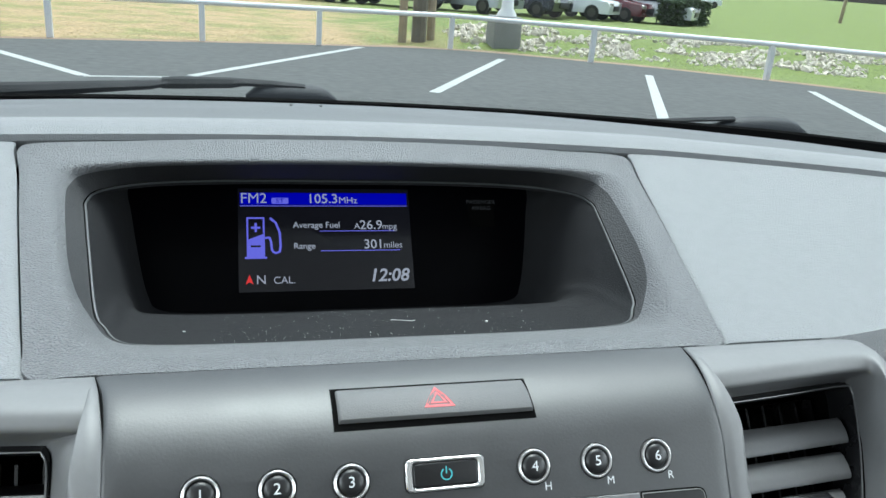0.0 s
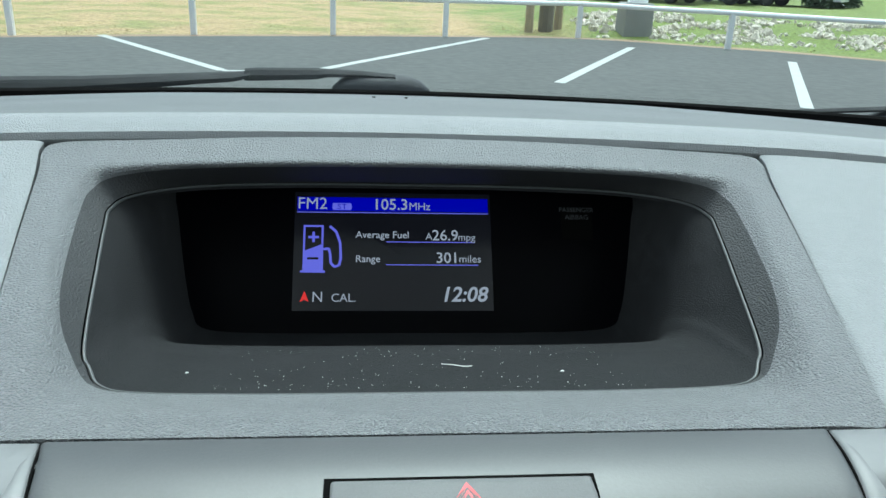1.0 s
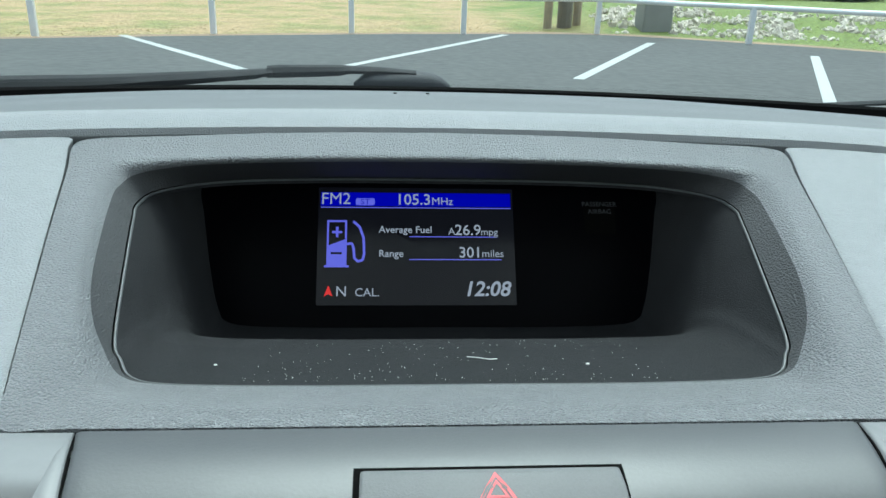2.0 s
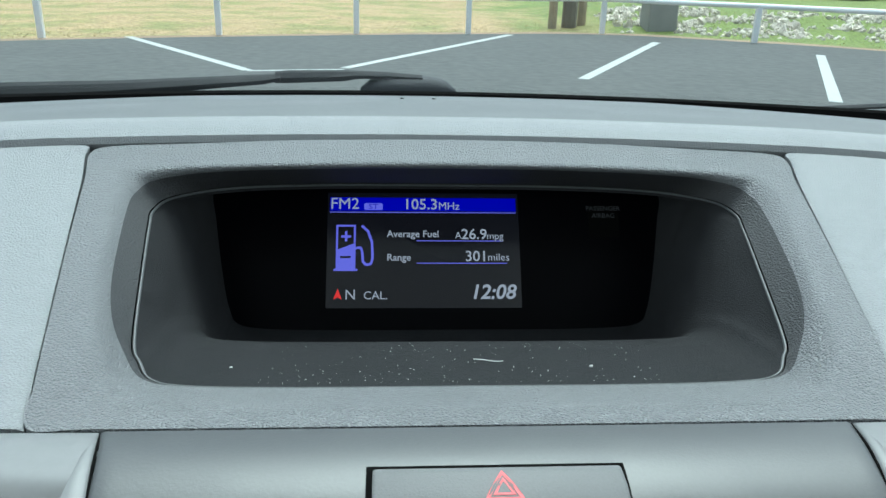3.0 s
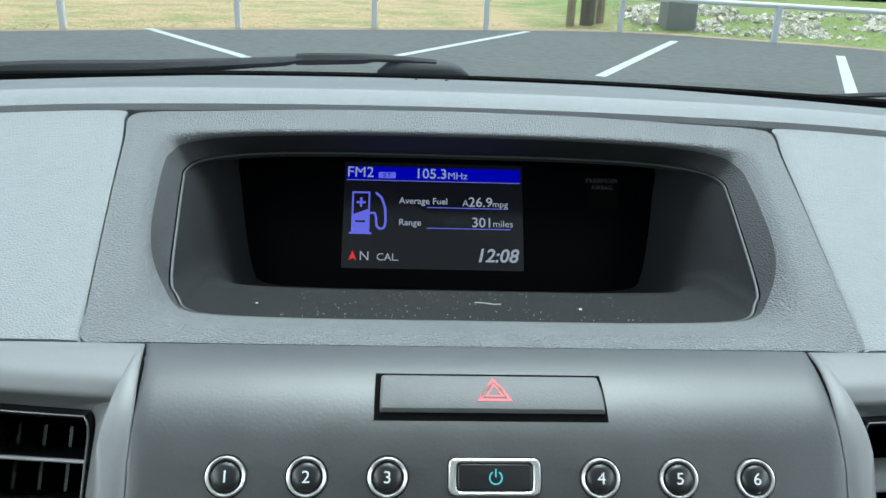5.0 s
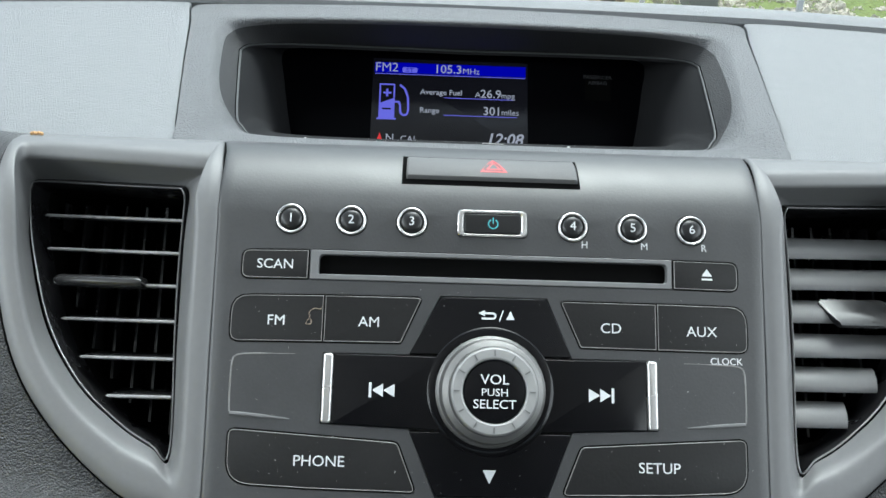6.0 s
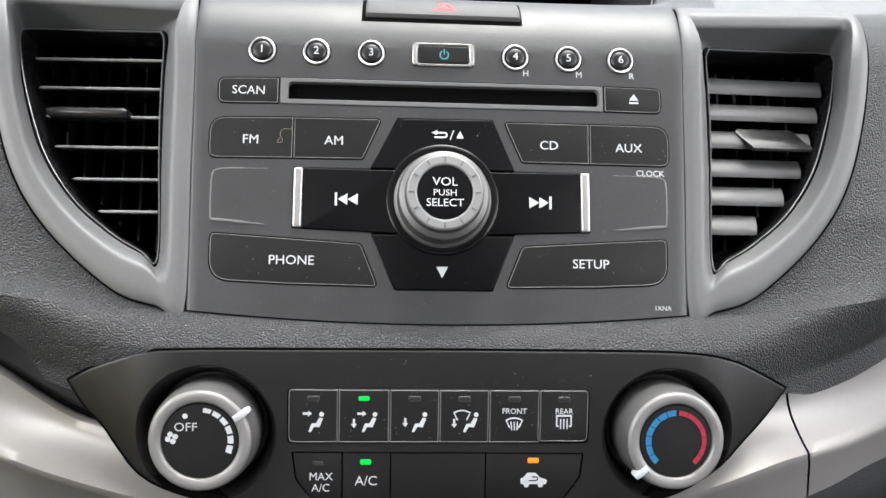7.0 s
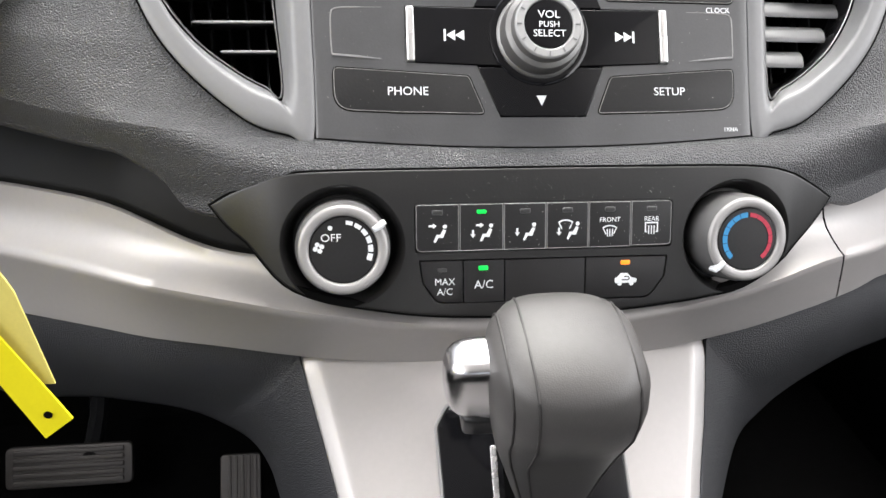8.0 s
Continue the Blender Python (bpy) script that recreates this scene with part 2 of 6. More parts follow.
def part_mesh(name, me, material, parent=None, label="", smooth=True, sharp=35):
    co = np.empty(len(me.vertices) * 3)
    me.vertices.foreach_get("co", co)
    co = co.reshape(-1, 3)
    mid = Vector((co.min(0) + co.max(0)) / 2)
    me.transform(Matrix.Translation(-mid))
    me.materials.clear()
    me.materials.append(material)
    if smooth:
        me.shade_smooth()
        me.set_sharp_from_angle(angle=radians(sharp))
    ob = new(name, me)
    PLACE[ob.name] = mid
    if parent is not None:
        ob.parent = parent
        ob.location = mid - PLACE[parent.name]
    else:
        ob.location = mid
    if label:
        ob["label"] = label
    return ob


def plane_frame(y, z, lean, x=0.0):
    """Local axes on a leaning face: x right, y up along the face, z out of it towards the cabin."""
    a = radians(lean)
    return Matrix(((1, 0, 0, x), (0, math.sin(a), -math.cos(a), y), (0, math.cos(a), math.sin(a), z), (0, 0, 0, 1)))


MM = Matrix.Diagonal((0.001, 0.001, 0.001, 1))
RADIO = plane_frame(0.163, 1.0055, 32.7) @ MM
CLIMATE = plane_frame(0.1425, 0.9815, 22.7) @ MM
SCREEN = plane_frame(0.470, 1.064, 36.0) @ MM


def rounded(points, radius, steps=4):
    """A polygon with its corners rounded; radius one number or one a corner."""
    out, k = [], len(points)
    for i, p in enumerate(points):
        r = radius if isinstance(radius, (int, float)) else radius[i]
        p = Vector(p)
        a, b = Vector(points[i - 1]) - p, Vector(points[(i + 1) % k]) - p
        if r <= 0:
            out.append(p)
            continue
        ang = a.angle(b)
        cut = min(r / math.tan(ang / 2), a.length * 0.49, b.length * 0.49)
        s, e = p + a.normalized() * cut, p + b.normalized() * cut
        for j in range(steps + 1):
            t = j / steps
            out.append(s * (1 - t) ** 2 + p * 2 * t * (1 - t) + e * t * t)
    return [(v.x, v.y) for v in out]


def circle(cx, cy, r, k=40):
    return [(cx + r * math.cos(2 * math.pi * i / k), cy + r * math.sin(2 * math.pi * i / k)) for i in range(k)]


def area(poly):
    return sum(poly[i - 1][0] * poly[i][1] - poly[i][0] * poly[i - 1][1] for i in range(len(poly))) / 2


def inset(poly, d):
    """Moves a counter-clockwise outline inwards by d."""
    out, k = [], len(poly)
    for i in range(k):
        p, a, b = Vector(poly[i]), Vector(poly[i - 1]), Vector(poly[(i + 1) % k])
        u, v = (p - a), (b - p)
        if u.length < 1e-9 or v.length < 1e-9:
            out.append(tuple(p))
            continue
        u.normalize(), v.normalize()
        m = Vector((-u.y - v.y, u.x + v.x))
        m = m.normalized() if m.length > 1e-6 else Vector((-u.y, u.x))
        out.append(tuple(p + m * d / max(0.4, m.dot(Vector((-u.y, u.x))))))
    return out


def ccw(poly):
    return list(poly) if area(poly) > 0 else list(reversed(poly))


def stack(bm, m, rings, cap_first=True, cap_last=True):
    """Skins a stack of rings [(x, y, z), ...] of equal count, through the matrix m."""
    rows = [[bm.verts.new(m @ Vector(p)) for p in ring] for ring in rings]
    k = len(rows[0])
    for a, b in zip(rows, rows[1:]):
        for i in range(k):
            bm.faces.new((a[i - 1], a[i], b[i], b[i - 1]))
    if cap_first:
        bm.faces.new(list(reversed(rows[0])))
    if cap_last:
        bm.faces.new(rows[-1])
    return rows


def slab(m, poly, low, high, bevel=0.3, crown=0.0):
    """A plate with a rounded upper edge, from low to high above the face."""
    poly = ccw(poly)
    bm = bmesh.new()
    rings = [[(x, y, low) for x, y in poly], [(x, y, high - bevel) for x, y in poly]]
    for t in (0.35, 0.75, 1.0):
        a = t * math.pi / 2
        rings.append([(x, y, high - bevel + bevel * math.sin(a)) for x, y in inset(poly, bevel * (1 - math.cos(a)))])
    if crown:
        for s in (0.6, 0.25):
            cx = sum(p[0] for p in rings[-1]) / len(poly)
            cy = sum(p[1] for p in rings[-1]) / len(poly)
            rings.append([(cx + (x - cx) * s, cy + (y - cy) * s, high + crown * (1 - s * s)) for x, y, _ in rings[4]])
    stack(bm, m, rings)
    return bm


def lathe(m, profile, cx, cy, k=48, capped=True):
    """A turned shape: profile of (radius, height) round the face's normal at cx, cy."""
    bm = bmesh.new()
    rings = [[(cx + r * math.cos(2 * math.pi * i / k), cy + r * math.sin(2 * math.pi * i / k), h) for i in range(k)] for r, h in profile]
    stack(bm, m, rings, cap_first=capped, cap_last=capped)
    return bm


def frame_ring(m, outer, inner, low, high, bevel=0.25):
    """A flat ring between two outlines of equal count."""
    outer, inner = ccw(outer), ccw(inner)
    bm = bmesh.new()
    o1 = [(x, y, high) for x, y in inset(outer, bevel)]
    i1 = [(x, y, high) for x, y in inset(inner, -bevel)]
    rows = [[(x, y, low) for x, y in outer], [(x, y, high - bevel) for x, y in outer], o1, i1, [(x, y, high - bevel) for x, y in inner], [(x, y, low) for x, y in inner]]
    stack(bm, m, rows + [rows[0]], False, False)
    bmesh.ops.remove_doubles(bm, verts=bm.verts, dist=1e-7)
    return bm


def lettering(name, words, m, x, y, height, z, material, parent, label="", align="CENTER", shear=0.0, bold=0.0, wide=1.0):
    """Words in the built-in font, capital height in the units of m, centred on x with their middle at y."""
    cu = bpy.data.curves.new("text", "FONT")
    cu.body, cu.size, cu.align_x, cu.shear, cu.offset = words, height / 0.69, align, shear, bold
    cu.extrude, cu.resolution_u = 0.03, 3
    ob = new("text", cu)
    me = bpy.data.meshes.new_from_object(ob.evaluated_get(bpy.context.evaluated_depsgraph_get()))
    bpy.data.objects.remove(ob)
    me.transform(m @ Matrix.Translation((x, y - height / 2, z)) @ Matrix.Diagonal((wide, 1, 1, 1)))
    return part_mesh(name, me, material, parent, label, smooth=False)


def flat(name, m, poly, z, material, parent, thick=0.06, label=""):
    """A thin printed or lit mark."""
    bm = bmesh.new()
    poly = ccw(poly)
    stack(bm, m, [[(x, y, z - thick) for x, y in poly], [(x, y, z) for x, y in poly]])
    return part(name, bm, material, parent, label, smooth=False)


def marks(name, m, polys, z, material, parent, thick=0.06, label=""):
    bm = bmesh.new()
    for poly in polys:
        poly = ccw(poly)
        stack(bm, m, [[(x, y, z - thick) for x, y in poly], [(x, y, z) for x, y in poly]])
    return part(name, bm, material, parent, label, smooth=False)


def arc_band(cx, cy, r0, r1, a0, a1, k=8):
    a = [radians(a0 + (a1 - a0) * i / k) for i in range(k + 1)]
    return [(cx + r1 * math.cos(t), cy + r1 * math.sin(t)) for t in a] + [(cx + r0 * math.cos(t), cy + r0 * math.sin(t)) for t in reversed(a)]


def box(x0, x1, y0, y1):
    return [(x0, y0), (x1, y0), (x1, y1), (x0, y1)]


def catmull(points, per=5):
    """A smooth line through the points."""
    pts = [Vector(p) for p in points]
    out = []
    for i in range(len(pts) - 1):
        p0, p1, p2, p3 = pts[max(i - 1, 0)], pts[i], pts[i + 1], pts[min(i + 2, len(pts) - 1)]
        for j in range(per):
            t = j / per
            out.append(0.5 * (2 * p1 + (p2 - p0) * t + (2 * p0 - 5 * p1 + 4 * p2 - p3) * t * t + (3 * p1 - p0 - 3 * p2 + p3) * t ** 3))
    return out + [pts[-1]]


def grid(fn, us, vs, keep=None):
    """A sheet fn(u, v) over two lists of numbers."""
    bm = bmesh.new()
    rows = [[bm.verts.new(fn(u, v)) for u in us] for v in vs]
    for j in range(len(vs) - 1):
        for i in range(len(us) - 1):
            if keep is None or keep((us[i] + us[i + 1]) / 2, (vs[j] + vs[j + 1]) / 2):
                bm.faces.new((rows[j][i], rows[j][i + 1], rows[j + 1][i + 1], rows[j + 1][i]))
    bmesh.ops.delete(bm, geom=[v for v in bm.verts if not v.link_faces], context="VERTS")
    return bm


def span(a, b, k):
    return [a + (b - a) * i / k for i in range(k + 1)]


def thicken(ob, depth, outward=-1.0):
    mod = ob.modifiers.new("thickness", "SOLIDIFY")
    mod.thickness, mod.offset = depth, outward
    return ob


def tube(points, r, k=8, caps=True):
    """A round bar along a line of points."""
    pts = [Vector(p) for p in points]
    bm = bmesh.new()
    rows = []
    for i, p in enumerate(pts):
        d = (pts[min(i + 1, len(pts) - 1)] - pts[max(i - 1, 0)]).normalized()
        side = d.cross(Vector((0.03, 0.11, 1)) if abs(d.z) < 0.95 else Vector((1, 0, 0))).normalized()
        up = side.cross(d)
        rr = r[i] if isinstance(r, (list, tuple)) else r
        rows.append([bm.verts.new(p + side * rr * math.cos(2 * math.pi * j / k) + up * rr * math.sin(2 * math.pi * j / k)) for j in range(k)])
    for a, b in zip(rows, rows[1:]):
        for j in range(k):
            bm.faces.new((a[j - 1], a[j], b[j], b[j - 1]))
    if caps:
        bm.faces.new(list(reversed(rows[0])))
        bm.faces.new(rows[-1])
    return bm


def carve(ob_bm, cutters):
    """Cuts closed bodies out of a closed body, and returns the rest as a bmesh."""
    def loose(bm, name):
        bmesh.ops.recalc_face_normals(bm, faces=bm.faces)
        me = bpy.data.meshes.new(name)
        bm.to_mesh(me)
        bm.free()
        return new(name, me)
    body = loose(ob_bm, "body")
    tools = [loose(c, "tool") for c in cutters]
    for tool in tools:
        mod = body.modifiers.new("cut", "BOOLEAN")
        mod.operation, mod.object, mod.solver = "DIFFERENCE", tool, "EXACT"
    me = bpy.data.meshes.new_from_object(body.evaluated_get(bpy.context.evaluated_depsgraph_get()))
    out = bmesh.new()
    out.from_mesh(me)
    for o in (body, *tools):
        bpy.data.objects.remove(o)
    return out


def sweep(x, z):
    """How far the dash front falls back towards the doors."""
    x0 = 0.08 + 0.07 * min(1, max(0, (z - 0.98) / 0.06))
    a = max(0.0, abs(x) - x0)
    b = min(a, 0.12)
    return 2.86 * b * b + (a - b) * 0.686


# ---- cabin shell and glazing (closes the place round the camera) ----
def wall_plate(name, poly, thick, axis, at, material, label, holes=()):
    """An upright panel with real openings, in the plane of x or y."""
    def lift(p, d):
        return Vector((at + d, p[0], p[1])) if axis == "x" else Vector((p[0], at + d, p[1]))
    bm = bmesh.new()
    poly = ccw(poly)
    lo, hi = ([bm.verts.new(lift(p, d)) for p in poly] for d in (0, thick))
    bm.faces.new(lo), bm.faces.new(list(reversed(hi)))
    for i in range(len(poly)):
        bm.faces.new((lo[i - 1], lo[i], hi[i], hi[i - 1]))
    cuts = []
    for h in holes:
        c = bmesh.new()
        h = ccw(h)
        a, b = ([c.verts.new(lift(p, d)) for p in h] for d in (-0.05, thick + 0.05))
        c.faces.new(a), c.faces.new(list(reversed(b)))
        for i in range(len(h)):
            c.faces.new((a[i - 1], a[i], b[i], b[i - 1]))
        cuts.append(c)
    bm = carve(bm, cuts) if cuts else bm
    return tagged(part(name, bm, material, smooth=False), label, "wall", kind="structure")


SIDE = [(-2.3, 0.30), (0.80, 0.30), (0.80, 0.95), (0.60, 0.97), (0.60, 1.04), (0.15, 1.60), (-2.3, 1.60)]
OPEN = [[(-0.95, 1.00), (0.40, 0.99), (0.46, 1.01), (0.42, 1.06), (0.05, 1.52), (-0.95, 1.54)], [(-2.0, 1.03), (-1.08, 1.03), (-1.08, 1.52), (-1.9, 1.5)]]
wall_plate("wall_left", SIDE, 0.05, "x", -0.79, TRIMGREY, "grey cabin side with open window apertures", OPEN)
wall_plate("wall_right", SIDE, 0.05, "x", 0.74, TRIMGREY, "grey cabin side with open window apertures", OPEN)
wall_plate("wall_rear", [(-0.74, 0.30), (0.74, 0.30), (0.74, 1.60), (-0.74, 1.60)], 0.05, "y", -2.30, TRIMGREY, "grey cabin rear with a wide window aperture", [[(-0.6, 1.05), (0.6, 1.05), (0.55, 1.5), (-0.55, 1.5)]])
tagged(thicken(part("ceiling", grid(lambda u, v: Vector((u, v, 1.60 + 0.03 * (1 - (u / 0.79) ** 2))), span(-0.79, 0.79, 12), [-2.30, -1.6, -0.85, -0.45, -0.08, 0.10]), LINER), 0.03), "pale grey fabric headliner", "ceiling", kind="structure")
# Added panels hide the lit cabin sides so the footwell stays dark.
for sgn, nm in ((-1, "trim_left"), (1, "trim_right")):
    tagged(thicken(part(nm, grid(lambda u, v, sgn=sgn: Vector((sgn * 0.724, u, v)), span(-0.20, 0.77, 4), span(0.30, 0.845, 4)), CARPET), 0.008), "near-black panel added to keep the footwell dark", "trim", kind="structure")
tagged(thicken(part("floor", grid(lambda u, v: Vector((u, v, 0.30)), span(-0.74, 0.74, 4), span(-2.25, 1.0, 4)), CARPET), 0.02), "car floor darkened for footwell shade", "floor", kind="structure")


def base_y(x):
    return 0.728 - 0.42 * x * x if abs(x) < 0.45 else 0.643 - 0.6 * (abs(x) - 0.45)


def pane(u, v):
    lowy, lowz = base_y(u) + 0.050, 1.116
    topy, topz = 0.10 - 0.10 * u * u, 1.600
    return Vector((u, lowy + (topy - lowy) * v, lowz + (topz - lowz) * v + 0.05 * math.sin(math.pi * v)))


glass = tagged(part("window_1", grid(pane, span(-0.72, 0.72, 24), span(0.0, 1.0, 10)), GLASS), "clear laminated windscreen above the dashboard", "windscreen", kind="structure")
glass.visible_shadow = False

# ---- dashboard ----
dash = thing("dashboard", (0, 0.25, 0.9), "grey grained dashboard with a hooded centre display", "dashboard")


def rear_edge(x):
    return 0.476 - 0.5 * x * x


def ridge(x):
    return 0.508 - 0.52 * x * x


def top_pad(u, v):
    """From the rounded rear edge forward over the ridge to the windscreen."""
    r, g, b = rear_edge(u), max(ridge(u), rear_edge(u) + 0.030), base_y(u) + 0.03
    b = max(b, g + 0.03)
    side = 0.02 * max(0, abs(u) - 0.2)
    rows = [(r + 0.012, 1.1405), (r + 0.0045, 1.1470), (r + 0.001, 1.1520), (r + 0.0012, 1.1555), (r + 0.0075, 1.1580), (r + 0.5 * (g - r), 1.1600), (g - 0.004, 1.1598), (g + 0.002, 1.1588), (g + 0.35 * (b - g), 1.1492), (g + 0.8 * (b - g), 1.1355), (b, 1.1285), (b + 0.004, 1.115)]
    y, z = rows[v]
    return Vector((u, y, z - side))


part("top_pad", grid(top_pad, span(-0.70, 0.70, 100), list(range(7))), PAD, dash, "pale grey soft-touch top pad")
part("defroster_panel", grid(top_pad, span(-0.70, 0.70, 100), list(range(6, 12))), DEFROST, dash, "grey panel sloping down to the windscreen")


for x in (0.005, -0.020):
    part("clip", tube([(x, 0.686, 1.1362), (x, 0.686, 1.1392)], 0.0014, 10), BLACK, dash, "small black clip in the defroster panel")


def cover_z(y):
    return 1.1125 + 0.208 * (y - 0.273)


def ring(ctrl, per=5):
    """A closed loop, mirrored about the car's middle, from its right half (front middle to rear middle)."""
    right = catmull(ctrl, per)
    return right + [Vector((-p.x, p.y, p.z)) for p in reversed(right[1:-1])]


RO = [(0, .2725), (.06, .2725), (.115, .2728), (.1335, .2735), (.1385, .292), (.1475, .332), (.158, .380), (.168, .428), (.1735, .4515), (.166, .4600), (.13, .4642), (.07, .4702), (0, .4725)]
RA = [(0, .283), (.065, .283), (.106, .286), (.1185, .296), (.1265, .315), (.1355, .345), (.1445, .385), (.1500, .410), (.1500, .4250), (.1425, .4325), (.110, .4380), (.055, .4415), (0, .4425)]
RC = [(0, .308, 1.1045), (.06, .308, 1.1045), (.098, .309, 1.105), (.111, .312, 1.106), (.117, .3205, 1.108), (.1222, .332, 1.1105), (.1308, .376, 1.1205), (.1370, .410, 1.1280), (.1392, .426, 1.1302), (.1345, .448, 1.1300), (.108, .474, 1.1275), (.055, .488, 1.1255), (0, .492, 1.1245)]
ring_o = ring([(x, y, cover_z(y)) for x, y in RO])
ring_a = ring([(x, y, cover_z(y) - (0.0018 if y < .3 else 0)) for x, y in RA])
ring_c = ring(RC)
ring_m = [o.lerp(a, 0.55) for o, a in zip(ring_o, ring_a)]
ring_o2 = [o + Vector((0, 0, -0.012)) for o in ring_o]


def rolled_edge(before, edge, after, r=0.0075, steps=7):
    """Rings that round the corner of a skin that runs before > edge > after."""
    out = []
    for k in range(steps + 1):
        t = k / steps
        row = []
        for m, a, c in zip(before, edge, after):
            p, q = a + (m - a).normalized() * min(r, 0.45 * (m - a).length), a + (c - a).normalized() * min(r, 0.45 * (c - a).length)
            row.append(p * (1 - t) ** 2 + a * 2 * t * (1 - t) + q * t * t)
        out.append(row)
    return out


rolls = rolled_edge(ring_m, ring_a, ring_c)


def shade_start(i):
    """How far down the return the shade-dark skin starts: at the roll on the sides and top, at the rim along the
    bottom.
    """
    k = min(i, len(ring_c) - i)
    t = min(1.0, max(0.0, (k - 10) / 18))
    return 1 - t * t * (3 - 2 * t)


# joint: where the hood skin turns to its shade-dark copy
joint = [a.lerp(c, shade_start(i)) for i, (a, c) in enumerate(zip(rolls[-1], ring_c))]


def strips(bm, rings, wanted):
    """Skins the wanted steps round a stack of closed rings."""
    rows = [[bm.verts.new(p) for p in ring] for ring in rings]
    k = len(rows[0])
    for a, b in zip(rows, rows[1:]):
        for i in range(k):
            if wanted(i):
                bm.faces.new((a[i - 1], a[i], b[i], b[i - 1]))


bm = bmesh.new()
strips(bm, [ring_o2, ring_o, ring_m] + rolls, lambda i: True)
strips(bm, [rolls[-1], joint], lambda i: i <= 28 or i > len(ring_c) - 28)
bmesh.ops.remove_doubles(bm, verts=bm.verts, dist=1e-6)
bmesh.ops.delete(bm, geom=[v for v in bm.verts if not v.link_faces], context="VERTS")
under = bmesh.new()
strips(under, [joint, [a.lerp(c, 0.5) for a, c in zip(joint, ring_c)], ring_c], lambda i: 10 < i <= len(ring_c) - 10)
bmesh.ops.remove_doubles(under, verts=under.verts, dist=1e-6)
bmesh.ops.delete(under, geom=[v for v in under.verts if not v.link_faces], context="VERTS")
part("hood_underside", under, RETURN_SHADED, dash, "inner return of the hood, shade put into its colour", sharp=75)
cover = part("display_cover", bm, COVER, dash, "grey grained hood framing the display recess", sharp=75)

# side pads outboard of the cover seams, with a fine joint
GAP = 0.0010


def seam_x(y):
    pts = [(0.2735, .1335), (0.292, .1385), (0.332, .1475), (0.380, .158), (0.428, .168), (0.4535, .1745), (0.52, .178)]
    for (a, p), (b, q) in zip(pts, pts[1:]):
        if y <= b:
            return p + (q - p) * (y - a) / (b - a)
    return pts[-1][1]


def side_pad(sgn):
    def fn(u, v):
        down = 0.011 if u < 0 or v < 0 or v > 1 else 0.0
        u, v = max(u, 0), min(max(v, 0), 1)
        x = 0.16 + 0.52 * u ** 1.3
        y = 0.2735 + (rear_edge(x) - 0.0022 - 0.2735) * min(v, 1)
        x0 = seam_x(y) + GAP
        x = x0 + (0.68 - x0) * u ** 1.3
        y = 0.2735 + (rear_edge(x) - 0.0022 - 0.2735) * min(v, 1)
        drop = 0.02 * max(0, x - 0.2) * v + 0.03 * max(0, x - 0.25) * (1 - v)
        edge = 0.0012 if u == 0 else 0.0003 if u < 0.04 else 0
        z = cover_z(0.2735) + (1.1525 - cover_z(0.2735)) * v - drop - edge - down
        return Vector((sgn * x, y, z))
    return fn


for sgn, words in ((-1, "smooth grey dash panel beside the cluster"), (1, "smooth grey passenger airbag panel")):
    part("side_pad", grid(side_pad(sgn), [-1, 0, 0.012, 0.04] + span(0.08, 1, 27), [-1] + span(0, 1, 24) + [2]), PAD, dash, words, sharp=50)

# ---- front of the dash: soft lower skin with openings for the units ----
ROLL = catmull([(0.2235, 1.0997), (0.2300, 1.1065), (0.2385, 1.1120), (0.2480, 1.1150), (0.2580, 1.1155), (0.2715, 1.1135)], 4)


def roll_point(s):
    """The stack's face by its length s in mm above the radio's foot: flat, then rolling over at the top; place and outward normal."""
    if s <= 112:
        p = RADIO @ Vector((0, s, 0))
        return p, Vector((0, -math.cos(radians(32.7)), math.sin(radians(32.7))))
    rest = (s - 112) / 1000
    for a, b in zip(ROLL, ROLL[1:]):
        d = (b - a).length
        if rest <= d or b == ROLL[-1]:
            t = b - a
            return Vector((0, *(a + t * min(1.05, rest / d)))), Vector((0, -t.y, t.x)).normalized()
        rest -= d


def on_stack(x, s, n=0.0, back=True):
    p, o = roll_point(s)
    q = p + o * n * 0.001
    return Vector((x * 0.001, q.y + (sweep(x * 0.001, q.z) if back else 0), q.z))


VENT_OUT = [(111.6, 163), (150, 163.5), (190, 162.5), (192.5, 150), (189.6, 128), (184.4, 90), (174.4, 56), (158, 31), (132.2, 8.2), (114, 1.5), (103.2, -0.5), (103.4, 60), (104.2, 118), (106.6, 140)]
CLIM_OUT = [(-149.0, -4.2), (-139.5, 2.9), (-127.6, 9.0), (-114.5, 14.0), (-95, 15.5), (-39.5, 15.8), (0, 16.0), (39.5, 15.9), (95, 15.5), (116.0, 12.2), (130.5, 5.0), (145.5, -5.0),
            (135.5, -13.6), (124.5, -22.0), (114.0, -31.0), (96.0, -41.2), (80, -44.9), (55.5, -48.0), (20, -50.8), (-20, -51), (-55, -49.3), (-85, -44.6), (-102.8, -40.5), (-118, -34.0), (-128.5, -22.9), (-133.7, -17.2), (-142.1, -11.5)]


def inside(poly, x, y):
    hit = False
    for i in range(len(poly)):
        (x0, y0), (x1, y1) = poly[i - 1], poly[i]
        if (y0 > y) != (y1 > y) and x < (x1 - x0) * (y - y0) / (y1 - y0) + x0:
            hit = not hit
    return hit


BEZEL_EDGE = [(-6, 104), (-1, 106), (1.5, 114), (8.2, 132), (31, 158), (56, 174.4), (90, 184.4), (128, 189.6), (170, 190)]


